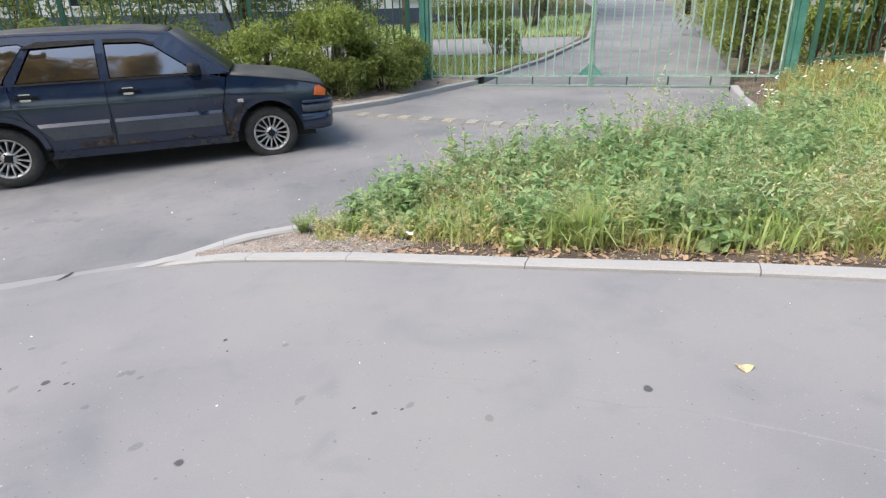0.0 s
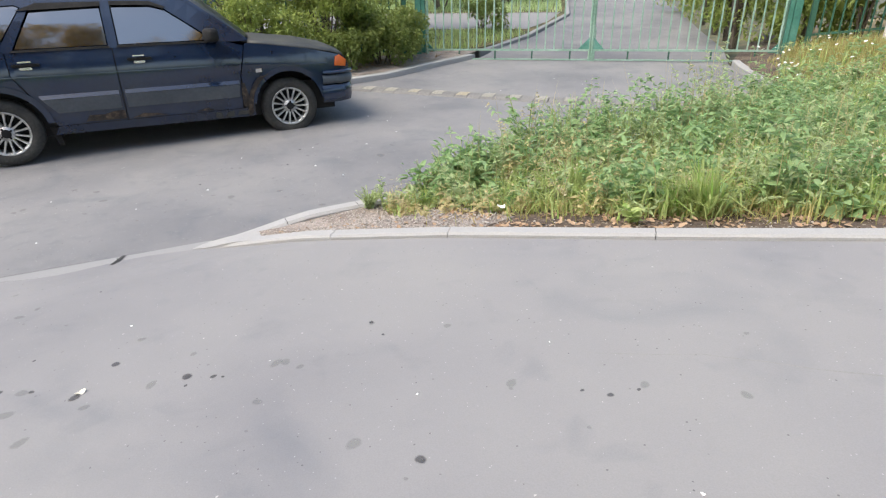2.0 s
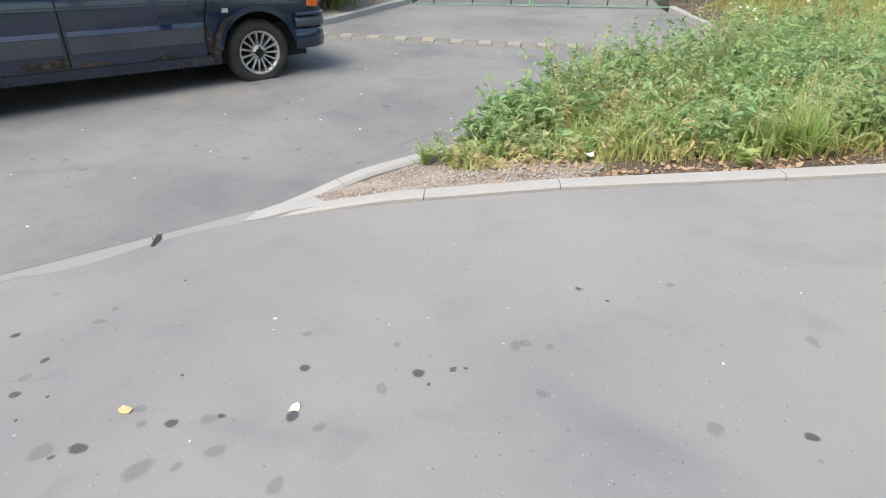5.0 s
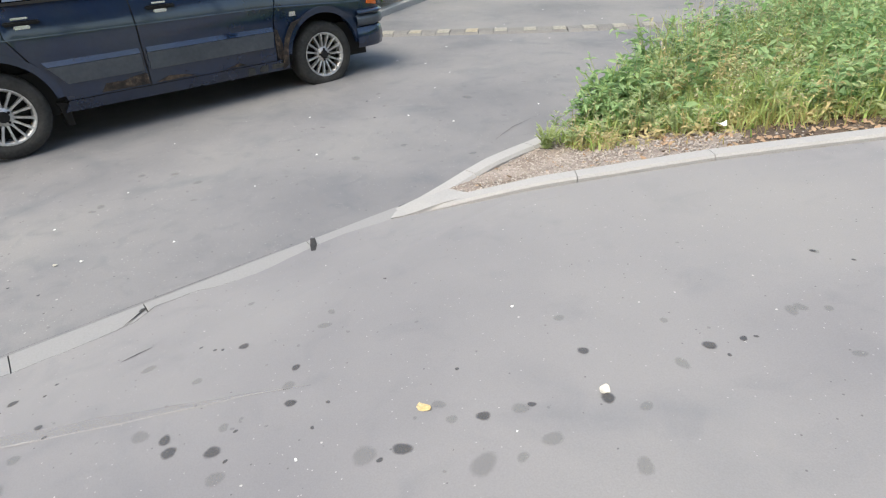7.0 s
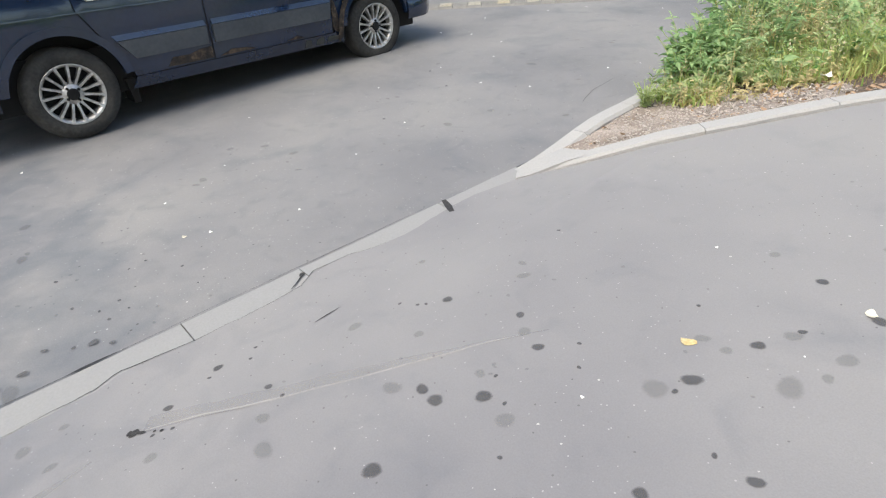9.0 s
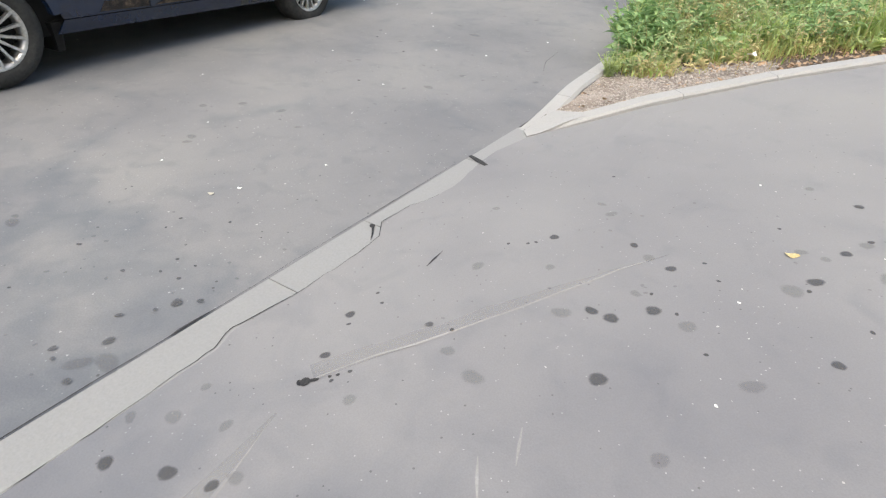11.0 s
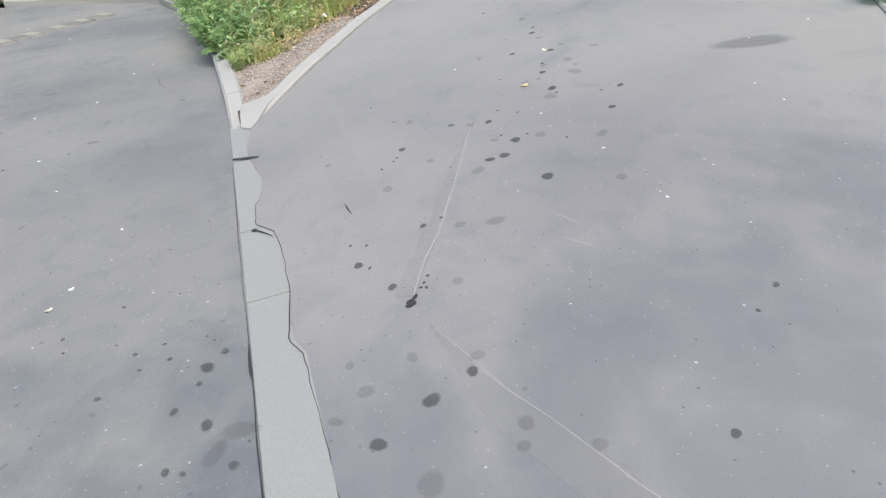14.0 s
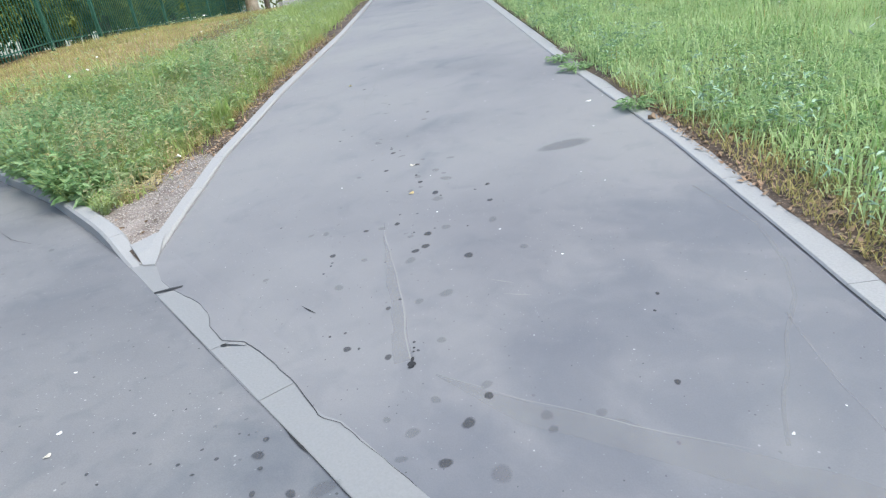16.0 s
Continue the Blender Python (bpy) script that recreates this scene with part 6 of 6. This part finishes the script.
def tree(name, x, y, z, h, r, trunk_r, material, n, size, label, bark=BARK, lean=0.0, fork=False, low=0.35):
    """A tree: tapered trunk, limbs, and a crown of single leaves in uneven clumps."""
    root = tagged(new(name), label, "tree")
    root.location = (x, y, z)
    trunks = [(lean, 0.0)] + ([(-lean * 0.6, 0.12)] if fork else [])
    ends = []
    for ln, off in trunks:
        line = [(off, 0, -0.2), (off + ln * h * 0.15, 0, h * 0.2), (off + ln * h * 0.4, 0.05 * h * ln, h * 0.5), (off + ln * h * 0.6, 0, h * 0.85)]
        V, F = tube(line, [trunk_r * 1.25, trunk_r, trunk_r * 0.7, trunk_r * 0.2], 10)
        mesh("trunk", V, F, bark, root, smooth=True)
        ends.append(line)
    C = []
    for i in range(11):
        a = i * 2.4 + random.uniform(-0.3, 0.3)
        t = random.uniform(low, 0.8)
        ln, off = trunks[i % len(trunks)]
        b = Vector((off + ln * h * 0.7 * t, 0, h * t))
        e = b + Vector((math.cos(a) * r * random.uniform(0.5, 0.95), math.sin(a) * r * random.uniform(0.5, 0.95), h * random.uniform(0.05, 0.2)))
        V, F = tube([b, (b + e) / 2 + Vector((0, 0, 0.05 * h)), e], [trunk_r * 0.4, trunk_r * 0.25, trunk_r * 0.08], 6)
        mesh("limb", V, F, bark, root)
        C += [tuple(e), tuple((b + e) / 2)]
    C.append((0, 0, h * 0.92))
    C = np.array(C)
    pick = nr.randint(0, len(C), n)
    v = nr.normal(0, 1, (n, 3))
    v /= np.linalg.norm(v, axis=1)[:, None]
    rad = nr.uniform(0.22, 0.42, len(C)) * r
    P = C[pick] + v * (rad[pick] * nr.uniform(0.2, 1.1, n) ** 0.5)[:, None]
    stuff("crown", *leaves(P, nr.normal(0, 1, (n, 3)), nr.uniform(0.6, 1.3, n) * size, 0.6), material, "", "", root)
    return root


# behind the fences
for x, y, h in ((11.5, 7.6, 6.0), (15.5, 4.6, 6.5), (19.0, 2.2, 6.0), (22.5, -0.2, 6.5), (26.5, -3.4, 6.5), (31.0, -6.8, 7.0), (36.0, -10.5, 7.0)):
    tree("tree", x, y, verge_z(x, y) - 0.1, h, 2.6, 0.14, BUSH, 7000, 0.16, "dense dark green tree behind the fence", low=0.1)
for x, y in ((13.4, 4.6), (16.6, 2.2), (20.0, -0.4), (23.5, -3.0), (27.5, -6.0), (32.0, -9.4), (14.9, 3.8), (18.2, 1.4), (21.8, -1.4), (25.4, -4.4), (29.6, -7.4)):
    shrub("fence_shrub", x, y, verge_z(x, y) - 0.05, 3.2, 1.6, 3.2, 9500, 0.14, BUSH, "dark green shrub behind the fence", low=0.0)
tree("tree", 25.6, -8.35, verge_z(25.6, -8.35), 7.0, 2.4, 0.26, BUSH, 6000, 0.16, "pale forked tree at the end of the fence, sunlight put into its bark colour", PALE_SUNLIT_BARK, 0.08, True)
for x, y, h in ((-7.5, 12.4, 6.0), (-3.2, 12.8, 6.5), (0.4, 12.2, 5.5), (2.6, 12.9, 6.0), (10.6, 20.5, 7.5), (12.6, 24.0, 8.0), (5.4, 19.6, 5.5), (17.8, 21.5, 6.5), (20.5, 27.0, 7.0)):
    tree("tree", x, y, road_z(x, y), h, 2.2, 0.11, BUSH, 5500, 0.12, "green tree in the yard behind the fence", low=0.3)
for x, y, w, h in ((-7.4, 11.6, 2.2, 2.3), (-5.5, 11.5, 2.2, 2.1), (-3.4, 11.7, 2.2, 2.3), (-1.4, 11.6, 2.2, 2.2), (0.4, 11.7, 2.0, 2.4), (1.9, 11.8, 1.8, 2.0), (6.6, 17.5, 2.2, 1.5), (9.0, 18.0, 2.6, 1.8), (5.7, 13.0, 0.8, 0.7)):
    shrub("yard_shrub", x, y, road_z(x, y), w, 1.3, h, int(2000 * w), 0.07, BUSH, "green shrub in the yard behind the fence")
for s in range(4, 40, 3):
    x, y = GATE_R[0] + 0.79 * s + 0.61 * 3.6, GATE_R[1] - 0.61 * s + 0.79 * 3.6
    shrub("fence_shrub", x, y, verge_z(x, y) - 0.1, 3.6, 2.0, 4.2, 5500, 0.2, BUSH, "tall dark green shrub behind the fence", low=0.0)
for x, y in ((34.0, -13.0), (36.5, -16.0), (39.0, -19.5), (42.0, -23.5), (44.0, -28.0), (41.0, -33.0), (37.0, -36.5)):
    tree("tree", x, y, path_z(x, y) - 0.3, 7.5, 3.2, 0.16, BUSH, 7000, 0.24, "dense dark green tree beyond the path", low=0.08)
# across the lawn, seen only in the car's windows, golden sunlight in their colour
for x, y, h in ((-16, -12, 12), (-11, -14, 19), (-6.5, -13, 19), (-2, -14.5, 19), (3, -13, 16.5), (6, -14, 16.5), (9.5, -15, 16), (-21, -10, 12), (-25, -4, 12)):
    tree("tree", x, y, lawn_z(x, y) - 0.2, h, 3.6 if h < 14 else 4.2, 0.2, TREE_GOLD_LIT, 9000 if h < 14 else 12000, 0.34, "yellowing tree across the lawn, golden sunlight put into its leaf colour", low=0.12)

# ---- yard behind the gate ----
yard = [(-30.0, 10.75), (4.3, 10.75), (6.36, 12.05), (9.25, 15.0), (14.0, 22.1), (19.0, 32.1), (24.8, 46.0), (-30.0, 46.0)]
tagged(sheet("yard_lawn", yard, lambda x, y: road_z(x, y) + 0.05, 1.5, EARTH, 0.15), "thin lawn of the yard behind the gate", "lawn", kind="structure")
hedge_bed = FAR[1:] + [(4.4, 10.9), (-20.0, 10.9), (-20.0, 8.6)]
tagged(sheet("hedge_bed", dense(side(FAR[1:], 0.11), 0.4) + [(4.2, 10.74), (-6.0, 10.74)], lambda x, y: road_z(x, y) + 0.088, 0.4, GRAVEL), "brown soil of the hedge bed", "soil", kind="structure")
cross = [(3.5, 14.3), (6.7, 12.75), (7.9, 13.75), (9.2, 15.2), (5.5, 16.9), (4.0, 17.5), (-12.0, 22.0), (-12.0, 19.0)]
tagged(sheet("yard_path", cross, lambda x, y: road_z(x, y) + 0.062, 1.0, ASPHALT), "grey asphalt path across the yard", "footpath", kind="structure")
kerb("drive_kerb", [(4.4, 10.5), (6.36, 12.0), (9.3, 14.9), (14.0, 22.0)], [i * 1.0 for i in range(15)], 0.12, road_z, 0.2, 0.06, "concrete kerb along the drive", concrete=OLD_CONCRETE)
P = scatter([(2.0, 10.9), (4.4, 10.9), (6.3, 12.1), (6.5, 12.7), (3.5, 14.1), (2.0, 14.5)], 9000, lambda x, y: 0.25 + 0.75 * clump(x, y, 1.5, 40), lambda x, y: road_z(x, y) + 0.05)
stuff("yard_grass", *blades(P, 0.04 + 0.1 * nr.rand(len(P)), 0.009, 0.6), BLADE, "patchy yard grass behind the gate", "grass")
P = scatter([(0.0, 18.0), (5.5, 17.0), (9.3, 15.3), (13.0, 21.0), (0.0, 21.0)], 12000, lambda x, y: 1, lambda x, y: road_z(x, y) + 0.05)
stuff("yard_grass", *blades(P, 0.08 + 0.12 * nr.rand(len(P)), 0.014, 0.5), LAWN, "green lawn by the house wall", "grass")
P = scatter([(-6.0, 9.0), (1.6, 9.1), (3.3, 9.9), (4.1, 10.6), (-6.0, 10.6)], 1500, lambda x, y: 1, lambda x, y: road_z(x, y) + 0.125)
a = nr.uniform(0, 6.28, len(P))
stuff("bed_litter", *leaves(P, np.stack([np.cos(a), np.sin(a), nr.normal(0.1, 0.25, len(P))], 1), nr.uniform(0.025, 0.06, len(P)), 0.6, -0.1), LITTER, "dead leaves under the hedge", "leaf litter")

PLASTER = varied("white_plaster", [(0.58, 0.58, 0.57), (0.7, 0.7, 0.68), (0.76, 0.76, 0.74)], 0.7, 0.85, fine=(8, 0.06))
PLINTH = varied("blue_grey_plinth", [(0.05, 0.065, 0.10), (0.075, 0.09, 0.13)], 0.8, 0.8, fine=(9, 0.1))
PANE = varied("window_pane", [(0.012, 0.016, 0.02), (0.03, 0.035, 0.04)], 0.6, 0.06)
FRAMEW = varied("window_frame_white", [(0.6, 0.6, 0.58), (0.7, 0.7, 0.68)], 2, 0.6)


def house(x0, x1, y, wall, label, turn=0.0):
    """A two-storey house front with plinth, windows and a flat roof."""
    root = tagged(new("house"), label, "house")
    z = road_z((x0 + x1) / 2, y) - 0.3
    w = x1 - x0
    root.matrix_world = Matrix.Translation((x0, y, z)) @ Matrix.Rotation(turn, 4, "Z")
    part("wall", box_bm((w, 8.0, 6.6), pose(w / 2, 4.0, 4.3)), wall, root)
    part("plinth", box_bm((w + 0.1, 8.1, 1.7), pose(w / 2, 4.0, 0.4)), PLINTH, root)
    part("roof", box_bm((w + 0.6, 8.6, 0.25), pose(w / 2, 4.0, 7.7), 0.03), PLINTH, root)
    for st in (2.3, 5.3):
        for i in range(int(w / 2.6)):
            wx = 1.3 + i * 2.6
            win = new("window")
            win.parent = root
            part("pane", box_bm((1.4, 0.05, 1.5), pose(wx, -0.02, st)), PANE, win)
            for dx in (-0.72, 0.0, 0.72):
                part("frame_bar", box_bm((0.08, 0.10, 1.6), pose(wx + dx, -0.03, st)), FRAMEW, win)
            for dz in (-0.78, 0.78):
                part("frame_bar", box_bm((1.52, 0.10, 0.08), pose(wx, -0.03, st + dz)), FRAMEW, win)


house(-26.0, 10.0, 22.5, PLASTER, "white rendered two-storey house behind the trees")
house(14.0, 44.0, 50.0, PLASTER, "pale house at the end of the drive")

wall_line = [(31.0, -12.6), (36.0, -17.0)]
kerb("low_wall", wall_line, [0, 2.2, 4.4, 6.6], 0.25, lambda x, y: path_z(x, y) + 0.1, 0.3, 0.55, "low grey concrete wall beyond the lawn")

# ---- small things lying about ----
YLEAF = varied("fallen_yellow_leaf", [(0.50, 0.38, 0.17), (0.58, 0.47, 0.26), (0.52, 0.45, 0.31)], 30, 0.7, fine=(120, 0.2))
WLEAF = varied("bleached_leaf", [(0.5, 0.46, 0.38), (0.66, 0.62, 0.53)], 25, 0.75, fine=(90, 0.2))
PAPER = varied("white_scrap", [(0.62, 0.62, 0.6), (0.75, 0.75, 0.73)], 20, 0.8, obj=0.5)


def crumpled(name, x, y, r, material, label, category, height=gz, base=0.005, curl=0.15):
    n = 11
    V = [(0, 0, curl * r * 0.2)]
    for k in range(n):
        t = 2 * math.pi * k / n
        rr = r * random.uniform(0.7, 1.15)
        V.append((rr * math.cos(t), 0.75 * rr * math.sin(t), curl * r * (1 + math.sin(2 * t + 1)) * random.uniform(0.6, 1.1)))
    ob = mesh(name, V, [(0, k + 1, (k + 1) % n + 1) for k in range(n)], material)
    so = ob.modifiers.new("thick", "SOLIDIFY")
    so.thickness = 0.0012
    ob.matrix_world = Matrix.Translation((x, y, height(x, y) + base)) @ Matrix.Rotation(random.uniform(0, 6), 4, "Z")
    return tagged(ob, label, category)


crumpled("fallen_leaf", -1.445, 2.84, 0.021, YLEAF, "yellow fallen leaf on the asphalt", "leaf")
crumpled("fallen_leaf", 1.56, 1.33, 0.030, YLEAF, "yellow curled fallen leaf on the asphalt", "leaf", curl=0.22)
crumpled("fallen_leaf", -1.075, 2.54, 0.019, WLEAF, "bleached crumpled leaf on a damp spot", "leaf", curl=0.3)
crumpled("fallen_leaf", -2.11, 4.88, 0.014, WLEAF, "pale dry leaf on the road", "leaf", road_z, 0.004)
crumpled("paper_scrap", 1.02, 3.42, 0.035, PAPER, "white paper scrap among the weeds", "litter", verge_z, 0.05, 0.4)
crumpled("fallen_leaf", -2.0, 1.2, 0.035, LITTER, "brown curled leaf beside the lawn kerb", "leaf", path_z, 0.012, 0.6)
crumpled("fallen_leaf", -1.32, 0.98, 0.025, PAPER, "white scrap by the lawn kerb", "litter")
rs = random.Random(21)
for i in range(46):
    x, y = rs.uniform(-3.5, 4.5), rs.uniform(4.7, 8.2)
    if inside(side(BACK, 0.1) + [(7, 12), (-5, 12), (-5, 4.4)], x, y) or x < 0.3:
        crumpled("petal", x, y, rs.uniform(0.005, 0.011), PAPER, "small white petal on the road", "petal", road_z, 0.004, 0.2)
for i in range(30):
    x, y = rs.uniform(-4.2, 2.2), rs.uniform(0.3, 4.0)
    if y > 2.5 - 0.78 * (x + 3.6) and y < 3.6 - 0.8 * x:
        crumpled("petal", x, y, rs.uniform(0.003, 0.007), PAPER, "tiny white petal on the footpath", "petal", gz, 0.005, 0.2)
